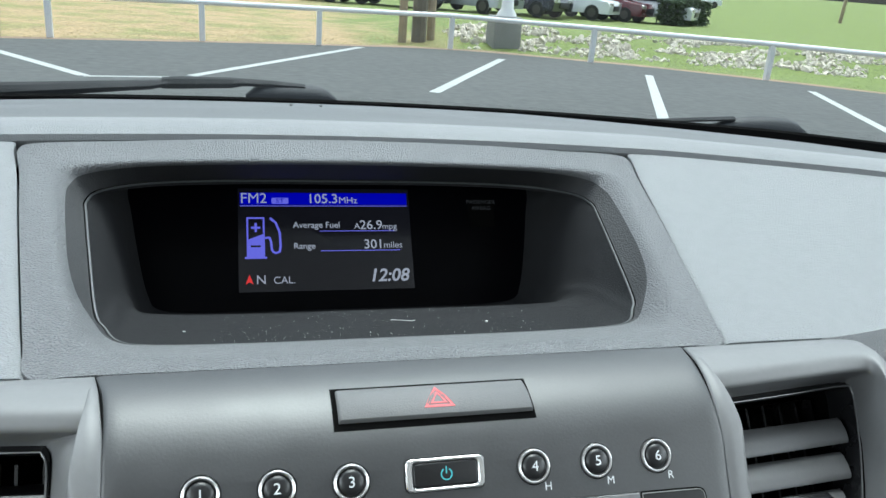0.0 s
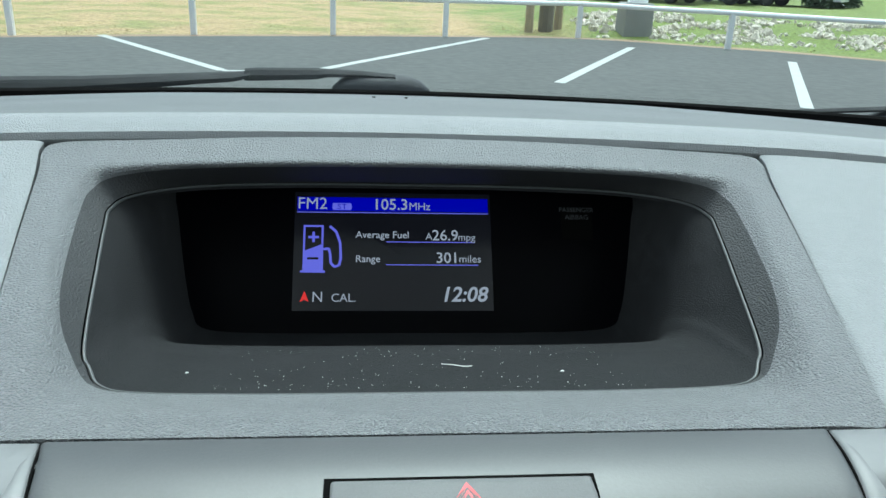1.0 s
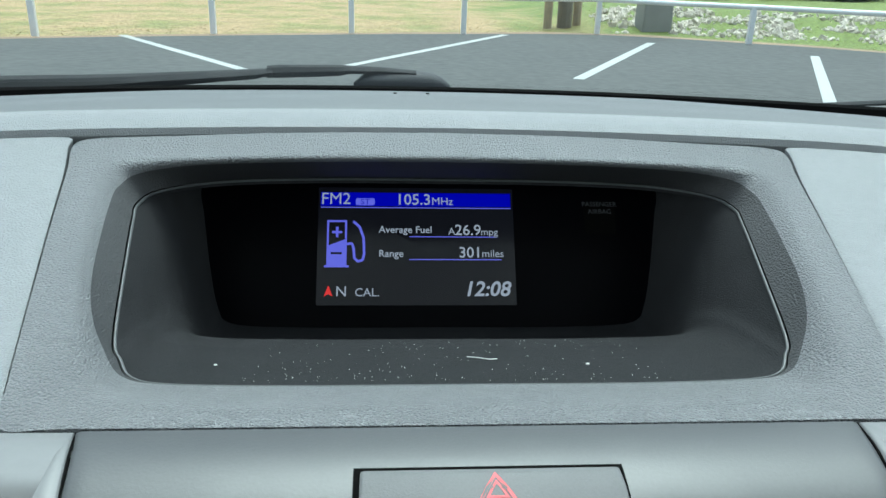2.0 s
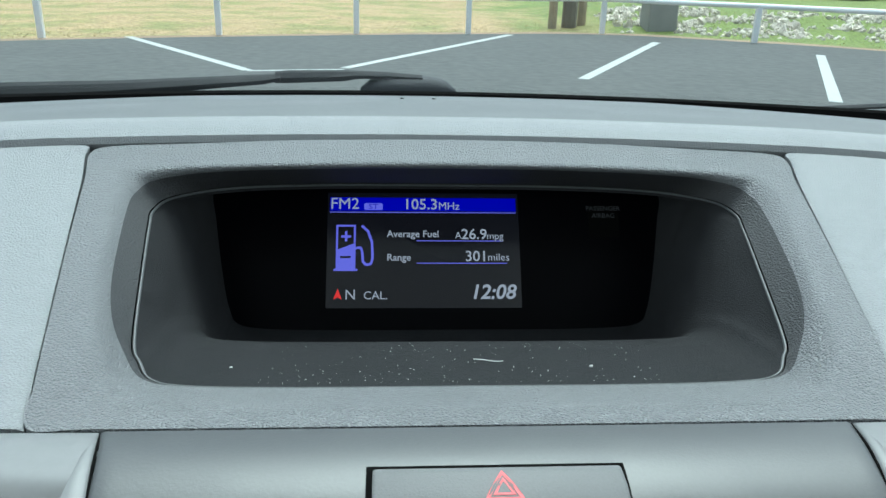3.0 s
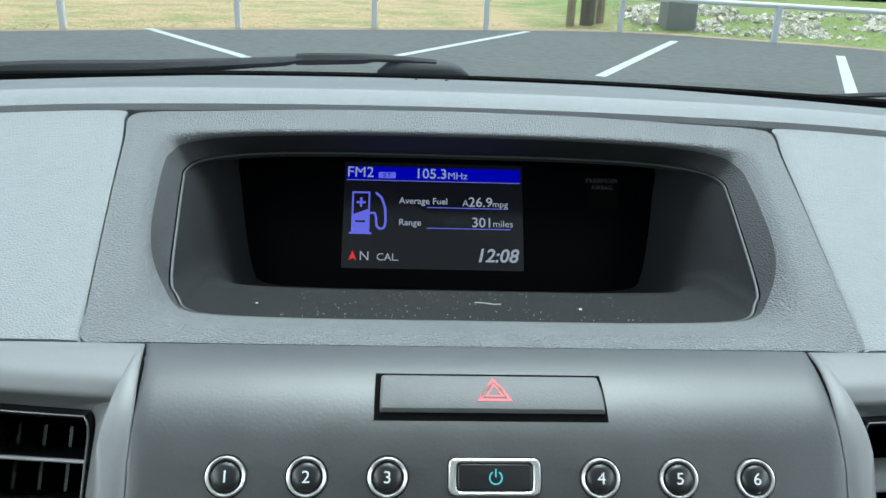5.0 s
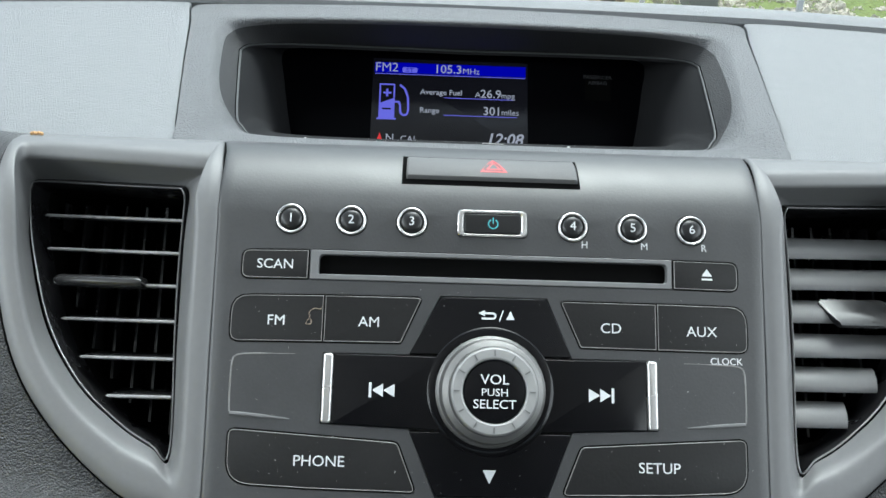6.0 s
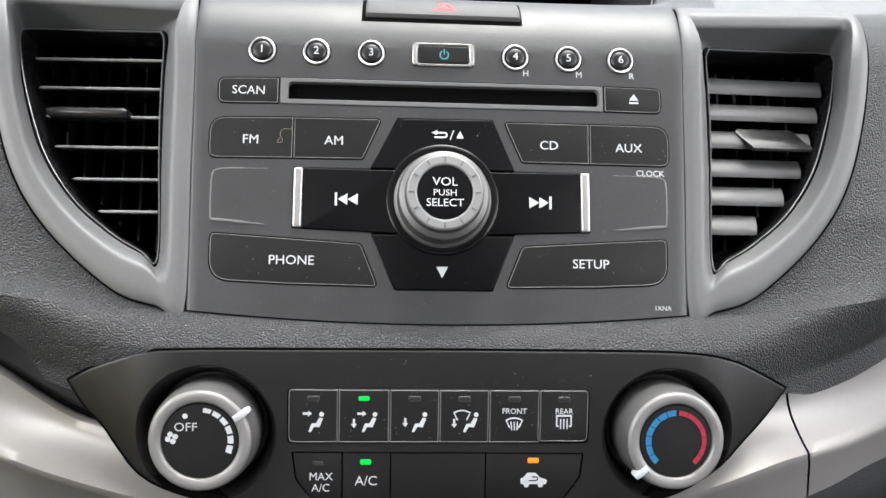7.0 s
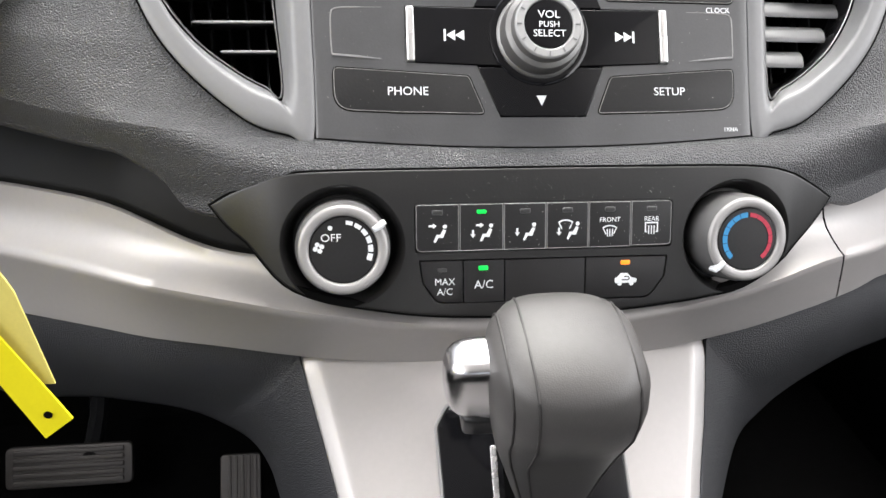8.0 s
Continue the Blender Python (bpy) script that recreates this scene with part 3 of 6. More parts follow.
def swell(x, s):
    """How far the skin swells out, in mm, away from the vent frame and down towards the ledge."""
    edge = 190
    for (a, p), (b, q) in zip(BEZEL_EDGE, BEZEL_EDGE[1:]):
        if s <= b:
            edge = p + (q - p) * (s - a) / (b - a)
            break
    k = min(1, max(0, (abs(x) - edge - 2) / 75))
    return 11.5 * k * k * (3 - 2 * k) * max(0, 1 - max(0, s) / 85) ** 1.4


def skin_upper(x, s):
    return on_stack(x, s, -1.2 + swell(x, s))


def skin_keep(x, s):
    return not (inside([(a * 0.985, b) for a, b in VENT_OUT], abs(x), s) or (abs(x) < 102 and s > 1))


def skin_end(x):
    """How low the skin reaches on the climate panel's face, in mm; higher on the driver's side."""
    pts = [(0, -30), (110, -27), (122, -24), (132, -14), (142, -8.5), (150, -8), (162, -7 if x < 0 else -12), (170, 6 if x < 0 else -12.5), (190, 16.5 if x < 0 else -13), (260, 13 if x < 0 else -14), (600, 0 if x < 0 else -20)]
    for (a, p), (b, q) in zip(pts, pts[1:]):
        if abs(x) <= b:
            return p + (q - p) * (abs(x) - a) / (b - a)


def skin_lower(x, w):
    """From the foot of the units over a shallow ledge down onto the climate panel's face."""
    foot = on_stack(x, -5.0 * max(0, 1 - (x / 102) ** 2), -1.2 + swell(x, 0))
    low = skin_end(x)
    def face(v):
        q = CLIMATE @ Vector((0, v, -0.8))
        return Vector((x * 0.001, q.y + sweep(x * 0.001, q.z), q.z))
    if w <= 0.5:
        k = w / 0.5
        top = face(max(16.0, low + 2))
        mid = foot.lerp(top, k)
        bulge = 0.0016 * math.sin(math.pi * k)
        return mid + Vector((0, -bulge * 0.6, bulge))
    v = max(16.0, low + 2) + (low - max(16.0, low + 2)) * (w - 0.5) / 0.5
    return face(v)


def skin_return(x, w):
    p = skin_lower(x, 1.0)
    return p + [Vector((0, 0, 0)), Vector((0, 0.003, -0.003)), Vector((0, 0.010, -0.005)), Vector((0, 0.06, -0.004))][w]


for lo, hi in ((-420, -100), (100, 420)):
    part("vent_skin", grid(skin_upper, span(lo, hi, 110), span(0, 164, 60), skin_keep), PAD_LOW, dash, "charcoal leather-grained soft skin beside the vent")
part("lower_skin", grid(skin_lower, span(-420, 420, 210), span(0, 1, 24), lambda x, w: not (w > 0.58 and abs(x) < 119)), PAD_LOW, dash, "charcoal leather-grained soft skin between radio and climate panel", sharp=70)
for lo, hi in ((-420, -146), (146, 420)):
    part("skin_return", grid(skin_return, span(lo, hi, 60), [0, 1, 2, 3]), PAD_LOW, dash, sharp=70)


CREST = {-1: [.9238, .926, .933, .936, .9318, .9245, .915, .904, .892, .880], 1: [.9238, .9268, .938, .945, .937, .925, .912, .899, .886, .873]}
FOOT = {-1: [.895, .8975, .9025, .9027, .893, .881, .869, .858, .847, .836], 1: [.895, .8972, .9062, .9128, .9078, .893, .879, .867, .856, .845]}
HEAD = {-1: [.955, .953, .949, .948, .9575, .9525, .943, .932, .920, .908], 1: [.955, .955, .957, .961, .960, .953, .943, .932, .920, .908]}


def smooth_at(vals, a):
    """Smooth curve through heights given every 5 cm from the car's middle."""
    k = min(int(a / 0.05), len(vals) - 2)
    f = a / 0.05 - k
    p = [vals[abs(k - 1)], vals[k], vals[k + 1], vals[min(k + 2, len(vals) - 1)]]
    return p[1] + 0.5 * f * (p[2] - p[0] + f * (2 * p[0] - 5 * p[1] + 4 * p[2] - p[3] + f * (3 * (p[1] - p[2]) + p[3] - p[0])))


def strip(u, v):
    """Silver bar under the climate panel: an upper face, a crest and a lower face."""
    x = u
    a = abs(x)
    back = sweep(x, 0.95)
    crest, low, top = (smooth_at(d[-1 if x < 0 else 1], a) for d in (CREST, FOOT, HEAD))
    h = top - crest
    rows = [(0.1352 + 0.012, low), (0.1352, low + 0.0018), (0.1330, low + 0.3 * (crest - low)), (0.1296, crest - 0.0045), (0.1279, crest - 0.0016), (0.1282, crest + 0.0012), (0.1330, crest + 0.13 * h), (0.1400, crest + 0.28 * h), (0.1458, crest + 0.46 * h), (0.1492, crest + 0.70 * h), (0.1508, top), (0.1535, top + 0.0004), (0.158, top - 0.003)]
    y, z = rows[v]
    lean = 0.2 * min(1, max(0, (u - 0.1) / 0.05)) * max(0, 1 - max(0, u - 0.18) / 0.1)
    return Vector((x - lean * (z - 0.93) + ((0.0045, 0.0042, 0.003, 0.0012)[v] * lean / 0.2 if v < 4 else 0), y + back, z))


bar = thing("trim_strip", (0, 0.15, 0.92), "silver painted trim bar sweeping under the climate panel", "trim")
for lo, hi, k in ((-0.45, 0.1642, 90), (0.1656, 0.45, 50)):
    part("trim_bar", grid(strip, span(lo, hi, k), list(range(13))), SILVER, bar, sharp=60)


def recess_panel(u, v):
    """Dark inner panel rising from the silver bar to behind the soft skin."""
    top = smooth_at(HEAD[-1 if u < 0 else 1], abs(u))
    y, z = [(0.1575, -0.006), (0.1580, 0.0005), (0.1600, 0.0015), (0.176, 0.030), (0.190, 0.060)][v]
    return Vector((u, y + sweep(u, 0.95), top + z))


for lo, hi in ((-0.45, -0.12), (0.12, 0.45)):
    part("recess_panel", grid(recess_panel, span(lo, hi, 40), list(range(5))), INNER, dash, "smooth black panel above the silver bar", sharp=40)


part("footwell_liner", grid(lambda u, v: Vector((u, 0.78 - 0.0 * v, v)), span(-0.74, 0.74, 4), span(0.30, 1.10, 4)), CARPET, dash, "footwell bulkhead with shade in its colour")

cluster = rounded([(-420, 160), (-420, 0), (-262, 30), (-246, 48), (-230, 70), (-215, 98), (-203, 124), (-199, 136), (-202, 147), (-216, 156)], [1, 1, 4, 8, 8, 8, 6, 5, 5, 5], 3)
part("cluster_surround", slab(RADIO, cluster, -14, -3.0, 2.0), BEZEL, dash, "satin grey rounded instrument surround")

# ---- centre display ----
disp = thing("information_display", (0, 0.47, 1.06), "recessed dash display showing radio and fuel data", "display")
RD = [(0, -17), (.06, -17), (.098, -16), (.112, -13), (.116, -6), (.119, 4), (.123, 24), (.127, 48), (.129, 58), (.127, 66), (.112, 71), (.06, 74), (0, 75)]
ring_d = ring([tuple(SCREEN @ Vector((x * 1000, v, 0))) for x, v in RD])
ring_c1 = [c + Vector((-0.0012 if c.x > 0.05 else 0.0012 if c.x < -0.05 else 0, 0.0012 if c.y < 0.33 else 0.0, -0.0012)) for c in ring_c]
ring_c0 = [c + Vector((0, 0, -0.003)) for c in ring_c]
SHELF = [(0.0, 0.0), (0.14, 0.055), (0.27, 0.13), (0.39, 0.24), (0.5, 0.4), (0.58, 0.56), (0.65, 0.74), (0.72, 0.9), (0.8, 1.0), (1.0, 1.0)]


def shelf_at(f):
    """Share of the drop at the share f of the way from the rim to the display."""
    for (a, p), (b, q) in zip(SHELF, SHELF[1:]):
        if f <= b:
            return p + (q - p) * (f - a) / (b - a)
    return 1.0


bm = bmesh.new()
stack(bm, Matrix(), [ring_c0, ring_c1] + [[Vector((c.x + (d.x - c.x) * f, c.y + (d.y - c.y) * f, c.z + (d.z - c.z) * g)) for c, d in zip(ring_c1, ring_d)] for f, g in SHELF[1:]], False, False)
part("recess_liner", bm, TUNNEL, disp, "fine-grained recess liner, shade put into its colour", sharp=60)
rim_line = [c.lerp(Vector((0, 0.37, c.z)), 0.008) + Vector((0, 0, -0.0006)) for c in ring_c]
# Tube paler than the liner paints the rim's highlight.
part("recess_rim", tube(rim_line + rim_line[:1], 0.0006, 6, False), surface("recess edge with painted highlight", (0.065, 0.068, 0.07), 0.4), disp, "fine pale edge painting the highlight round the recess")
part("glass_panel", slab(SCREEN, [(p.x * 1000, (SCREEN.inverted() @ p).y) for p in ring_d], -2.0, 0.0, 0.2), surface("dark display lens", (0.002, 0.002, 0.003), 0.3, spec=0.05), disp, "glossy black display panel")
lcd = part("screen", slab(SCREEN, rounded(box(-64.5, 45.0, -5.0, 62.5), 0.6), -0.5, 0.25, 0.1), LCD, disp, "dim backlit colour screen")
Z = 0.42
flat("header_bar", SCREEN, box(-63.2, 43.6, 51.6, 59.6), 0.34, LCD_BLUE, lcd)
flat("header_rule", SCREEN, box(-63.2, 43.6, 50.5, 51.0), Z, LCD_LILAC, lcd)
lettering("screen_text", "FM2", SCREEN, -54.8, 56.0, 6.6, Z, LCD_WHITE, lcd)
flat("stereo_badge", SCREEN, rounded(box(-43.8, -33.2, 52.2, 56.2), 1.0), 0.40, LCD_LILAC, lcd)
lettering("screen_text", "ST", SCREEN, -38.5, 54.2, 3.0, 0.46, LCD_BLUE, lcd, wide=1.2)
lettering("screen_text", "105.3", SCREEN, -11.5, 55.8, 6.2, Z, LCD_WHITE, lcd, bold=0.07)
lettering("screen_text", "MHz", SCREEN, 4.8, 54.8, 4.4, Z, LCD_WHITE, lcd)
lettering("screen_text", "Average Fuel", SCREEN, -16.0, 38.0, 3.9, Z, LCD_WHITE, lcd, bold=0.05)
lettering("screen_text", "A", SCREEN, 9.8, 37.2, 4.0, Z, LCD_WHITE, lcd)
lettering("screen_text", "26.9", SCREEN, 19.0, 38.0, 6.0, Z, LCD_WHITE, lcd, bold=0.07)
lettering("screen_text", "mpg", SCREEN, 31.0, 37.0, 4.0, Z, LCD_WHITE, lcd)
flat("rule", SCREEN, box(-14.0, 35.5, 33.6, 34.1), Z, LCD_LILAC, lcd)
lettering("screen_text", "Range", SCREEN, -24.0, 24.2, 3.9, Z, LCD_WHITE, lcd, bold=0.05)
lettering("screen_text", "301", SCREEN, 20.0, 25.0, 6.0, Z, LCD_WHITE, lcd, bold=0.07)
lettering("screen_text", "miles", SCREEN, 32.6, 24.4, 4.2, Z, LCD_WHITE, lcd)
flat("rule", SCREEN, box(-14.0, 37.2, 20.5, 21.0), Z, LCD_LILAC, lcd)
lettering("screen_text", "N", SCREEN, -51.0, 2.8, 5.6, Z, LCD_WHITE, lcd)
lettering("screen_text", "CAL.", SCREEN, -37.0, 2.3, 4.5, Z, LCD_WHITE, lcd)
lettering("clock_text", "12:08", SCREEN, 28.5, 4.3, 8.0, Z, LCD_WHITE, lcd, shear=0.22, bold=0.22, wide=1.0)
flat("compass_arrow", SCREEN, [(-60.4, -0.2), (-58.0, 1.3), (-55.6, -0.2), (-58.0, 6.2)], Z, LCD_RED, lcd)
pump = [box(-60.6, -47.2, 16.2, 17.4), [(-59.4, 17.4), (-48.4, 17.4), (-48.4, 32.6), (-59.4, 28.2)]]
pump += [box(-59.4, -58.3, 28.2, 43.2), box(-49.5, -48.4, 32.6, 43.2), box(-58.3, -49.5, 42.1, 43.2), box(-56.6, -51.0, 35.6, 37.0), box(-54.5, -53.1, 33.4, 39.4)]
hose = [(-48.4, 29.5), (-45.5, 29.8), (-44.6, 27), (-44.2, 21.5), (-42.2, 19.6), (-39.6, 20.4), (-38.8, 24), (-39.2, 33), (-41.5, 39.5), (-45.0, 42.6)]
for (x0, y0), (x1, y1) in zip(hose, hose[1:]):
    d = Vector((x1 - x0, y1 - y0)).normalized() * 0.1
    s = Vector((-d.y, d.x)) * 7
    pump.append([(x0 - d.x - s.x, y0 - d.y - s.y), (x1 + d.x - s.x, y1 + d.y - s.y), (x1 + d.x + s.x, y1 + d.y + s.y), (x0 - d.x + s.x, y0 - d.y + s.y)])
marks("pump_symbol", SCREEN, pump, Z, LCD_LILAC, lcd)
flat("pump_window_bar", SCREEN, box(-57.0, -51.0, 23.6, 24.8), Z + 0.06, LCD, lcd)
WARN = surface("unlit grey print", (0.06, 0.06, 0.066), 0.6, vary=0.05)
flat("airbag_lamp", SCREEN, rounded(box(86, 104, 36, 56), 0.8), 0.05, HOLE, disp)
lettering("airbag_text", "PASSENGER", SCREEN, 95.0, 54.0, 2.7, 0.12, WARN, disp)
lettering("airbag_text", "AIRBAG", SCREEN, 95.0, 49.6, 2.7, 0.12, WARN, disp)

# ---- radio ----
radio = thing("car_radio", (0, 0.2, 1.0), "dark car radio unit with a silver volume dial", "car radio")


def half_width(s):
    return 102.4 + 2.3 * min(1, max(0, s) / 125) + 7.0 * max(0, (s - 125) / 39) ** 2


FACE_ROWS = [(-1, -14)] + [(s, 0) for s in [0, 2, 20, 50, 90, 105, 112]] + [(s, 0) for s in range(115, 165, 4)] + [(164, -12)]


def face_point(u, row, depth=0.0):
    s, n = FACE_ROWS[row]
    w = half_width(s) - (0.6 if n < 0 else 0)
    x = u * w
    dip = -4.8 * (1 - u * u) * max(0.0, 1 - max(s, 0) / 30)
    edge = -0.8 * max(0, (abs(u) - 0.985) / 0.015) ** 2
    return on_stack(x, s + dip, n + edge - depth, back=False)


us = [-1, -0.994, -0.985] + span(-0.95, 0.95, 19) + [0.985, 0.994, 1]
bm = bmesh.new()
rows_f = [[bm.verts.new(face_point(u, j)) for u in us] for j in range(len(FACE_ROWS))]
rows_b = [[bm.verts.new(face_point(u, j, 14.0 if 0 < j < len(FACE_ROWS) - 1 else 0.5)) for u in us] for j in range(len(FACE_ROWS))]
nu, nv = len(us), len(FACE_ROWS)
for j in range(nv - 1):
    for i in range(nu - 1):
        bm.faces.new((rows_f[j][i], rows_f[j][i + 1], rows_f[j + 1][i + 1], rows_f[j + 1][i]))
        bm.faces.new((rows_b[j][i + 1], rows_b[j][i], rows_b[j + 1][i], rows_b[j + 1][i + 1]))
for j in range(nv - 1):
    for i in (0, nu - 1):
        bm.faces.new((rows_f[j][i], rows_f[j + 1][i], rows_b[j + 1][i], rows_b[j][i]))
for i in range(nu - 1):
    for j in (0, nv - 1):
        bm.faces.new((rows_f[j][i], rows_f[j][i + 1], rows_b[j][i + 1], rows_b[j][i]))

BUTTONS = {
    "scan": rounded([(-93.4, 86.0), (-68.9, 86.3), (-68.9, 97.1), (-93.4, 96.6)], [3, 0.4, 0.4, 3]),
    "eject": rounded([(69.0, 86.3), (93.4, 86.0), (93.4, 96.8), (69.0, 97.1)], [0.4, 3, 3, 0.4]),
    "fm": rounded([(-96.2, 62.6), (-62.3, 63.0), (-62.3, 80.2), (-96.2, 79.6)], [3.5, 0.3, 0.3, 6.5]),
    "am": rounded([(-61.9, 63.0), (-33.4, 63.2), (-25.9, 80.3), (-61.9, 80.2)], [0.3, 1.2, 1.2, 0.3]),
    "cd": rounded([(33.4, 63.2), (61.9, 63.0), (61.9, 80.2), (25.9, 80.3)], [1.2, 0.3, 0.3, 1.2]),
    "aux": rounded([(62.3, 63.0), (96.2, 62.8), (96.2, 80.0), (62.3, 80.3)], [0.3, 3.5, 6.5, 0.3]),
    "phone": rounded([(-94.2, 31.3), (-94.0, 12.2), (-64.5, 10.9), (-26.4, 10.2), (-33.4, 27.6)], [2.5, 9, 1, 1.6, 3], 7),
    "setup": rounded([(94.2, 31.3), (33.4, 27.4), (26.4, 10.2), (64.5, 10.9), (94.0, 12.4)], [2.5, 3, 1.6, 1, 9], 7),
}
GLOSSY = {
    "up_button": rounded([(-30.4, 59.3), (30.4, 59.3), (20.6, 81.0), (-18.9, 80.8)], [0.5, 0.5, 2.0, 2.0]),
    "previous_button": rounded([(-57.6, 33.6), (-17.0, 32.0), (-17.0, 58.6), (-57.6, 58.9)], 0.4),
    "next_button": rounded([(17.0, 32.0), (57.8, 33.6), (57.8, 58.9), (17.0, 58.6)], 0.4),
    "down_button": rounded([(-19.2, 9.0), (20.6, 9.0), (30.2, 31.6), (-29.6, 31.6)], [2.0, 2.0, 0.5, 0.5]),
}
PRESET_X = (-76.2, -53.6, -30.7, 30.6, 53.5, 76.2)
cuts = [slab(RADIO, inset(ccw(p), -0.5), -7.5, 3.0, 0.01) for p in BUTTONS.values()]
for well in ([(-61.7, 33.5), (-20, 31.9), (20, 31.9), (61.9, 33.5), (61.9, 59.2), (-61.7, 59.2)], [(-30.8, 58.0), (30.8, 58.0), (20.9, 81.3), (-19.2, 81.2)], [(-19.5, 8.6), (20.9, 8.6), (30.8, 33.6), (-30.2, 33.6)]):
    cuts.append(slab(RADIO, well, -7.5, 3.0, 0.01))
cuts += [slab(RADIO, circle(x, 109.0, 6.1, 32), -6.0, 3.0, 0.01) for x in PRESET_X]
cuts.append(slab(RADIO, rounded(box(-13.6, 13.4, 103.9, 114.7), 2.2), -5.0, 3.0, 0.01))
cuts.append(slab(RADIO, rounded(box(-68.35, 68.4, 85.8, 97.6), 0.5), -9.0, 3.0, 0.01))
HAZ_S0, HAZ_S1 = 127.3, 142.0
bm_h = bmesh.new()
haz = []
for s in span(HAZ_S0, HAZ_S1, 5):
    haz.append(s)
stack(bm_h, Matrix(), [[on_stack(x, s, n, False) for x, n in ((-34.0, -9), (34.0, -9), (34.0, 6), (-34.0, 6))] for s in haz])
cuts.append(bm_h)
part("faceplate", carve(bm, cuts), FACE, radio, "dark grey satin faceplate rolling over at the top", sharp=28)
part("backing", slab(RADIO, box(-100, 100, 2, 112), -13.0, -9.5, 0.2), HOLE, radio)
bm = bmesh.new()
rows_j = [[on_stack(u * (102.9 if n > -3 else 101), -0.9 - 4.8 * (1 - u * u), n, False) for u in span(-1, 1, 30)] for n in (-8, -0.7, -0.7)]
rows_j[2] = [on_stack(u * 102.0, 3.0 - 4.8 * (1 - u * u), -0.7, False) for u in span(-1, 1, 30)]
vs = [[bm.verts.new(p) for p in row] for row in rows_j]
for a, b in zip(vs, vs[1:]):
    for i in range(30):
        bm.faces.new((a[i], a[i + 1], b[i + 1], b[i]))
part("joint", bm, HOLE, radio, "thin black joint below the faceplate")

TEXTS = {"scan": ("SCAN", -81.1, 91.6, 4.2), "fm": ("FM", -79.5, 70.6, 4.4), "am": ("AM", -45.3, 70.8, 4.4), "cd": ("CD", 44.8, 70.8, 4.4), "aux": ("AUX", 79.0, 70.4, 4.4), "phone": ("PHONE", -61.3, 20.6, 4.4), "setup": ("SETUP", 61.8, 20.6, 4.4)}
for key, poly in BUTTONS.items():
    b = part(key + "_button", slab(RADIO, inset(ccw(poly), 0.3), -6.0, 0.3, 0.1), KEYCAP, radio)
    part("rim", frame_ring(RADIO, inset(ccw(poly), 0.12), inset(ccw(poly), 0.45), -6.0, 0.40, 0.14), EDGE_LIGHT, b, "pale key edge with a painted catchlight")
    part("joint", frame_ring(RADIO, inset(ccw(poly), -0.42), inset(ccw(poly), 0.10), -4.0, 0.10, 0.05), HOLE, b)
    if key in TEXTS:
        words, x, y, h = TEXTS[key]
        lettering("lettering", words, RADIO, x, y, h * 0.84, 0.42, PRINT, b, "white printed lettering", wide=1.04)
    else:
        marks("eject_symbol", RADIO, [[(79.7, 91.4), (83.7, 91.4), (81.7, 94.2)], box(79.7, 83.7, 89.9, 90.6)], 0.42, PRINT, b, label="white eject mark")
for key, poly in GLOSSY.items():
    b = part(key, slab(RADIO, inset(ccw(poly), 0.12), -6.0, 0.5 if key in ("previous_button", "next_button") else 0.25, 0.3), GLOSS, radio, "piano black key")
    if key == "previous_button":
        marks("skip_symbol", RADIO, [box(-44.4, -43.4, 43.3, 48.7), [(-43.2, 46.0), (-39.2, 48.4), (-39.2, 43.6)], [(-39.2, 46.0), (-35.0, 48.4), (-35.0, 43.6)]], 0.62, PRINT, b)
    elif key == "next_button":
        marks("skip_symbol", RADIO, [box(44.6, 45.6, 43.3, 48.7), [(44.4, 46.0), (40.4, 48.4), (40.4, 43.6)], [(40.4, 46.0), (36.2, 48.4), (36.2, 43.6)]], 0.62, PRINT, b)
    elif key == "up_button":
        arrow = [[(6.6, 72.4), (10.6, 72.4), (8.6, 76.6)], [(3.0, 71.6), (3.6, 71.6), (5.4, 76.8), (4.8, 76.8)], [(-6.8, 75.3), (-3.6, 76.8), (-3.6, 73.8)], box(-4.0, 0.2, 74.8, 75.8), arc_band(0.2, 74.05, 0.8, 1.75, -90, 90), box(-5.2, 0.2, 72.3, 73.25)]
        marks("back_symbol", RADIO, [[(1.9 + (x - 1.9) * 0.78, 74.5 + (y - 74.5) * 0.78) for x, y in q] for q in arrow], 0.36, PRINT, b)
    else:
        flat("down_symbol", RADIO, [(-2.4, 18.6), (2.4, 18.6), (0, 13.8)], 0.36, PRINT, b)
for x0, x1 in ((-61.3, -57.7), (57.9, 61.6)):
    part("side_bar", slab(RADIO, rounded(box(x0, x1, 33.9, 58.9), 1.0), -6, 1.6, 0.8), CHROME, radio, "satin chrome end bar")

for x, num in zip(PRESET_X, "123456"):
    b = part("preset_button", lathe(RADIO, [(4.2, -5), (4.2, 0.2), (3.9, 0.75), (3.0, 1.25), (1.6, 1.5), (0.3, 1.55)], x, 109.0, 32), BLACK, radio, "domed black preset key")
    part("ring", lathe(RADIO, [(4.45, -5), (4.45, 0.1), (4.75, 0.6), (5.2, 0.8), (5.6, 0.6), (5.75, 0.0), (5.75, -5)], x, 109.0, 36, False), TURNED, b, "bright chrome ring")
    lettering("numeral", num, RADIO, x, 109.2, 3.3, 1.62, PRINT, b, bold=0.0, wide=1.05)
for x, w in ((34.8, "H"), (57.7, "M"), (80.6, "R")):
    lettering("clock_letter", w, RADIO, x + 0.4, 102.3, 2.6, 0.08, PRINT, radio, bold=0.0)
power = part("power_button", slab(RADIO, rounded(box(-10.8, 10.8, 105.5, 113.0), 1.4), -4.0, 0.7, 0.5), BLACK, radio, "gloss black power key")
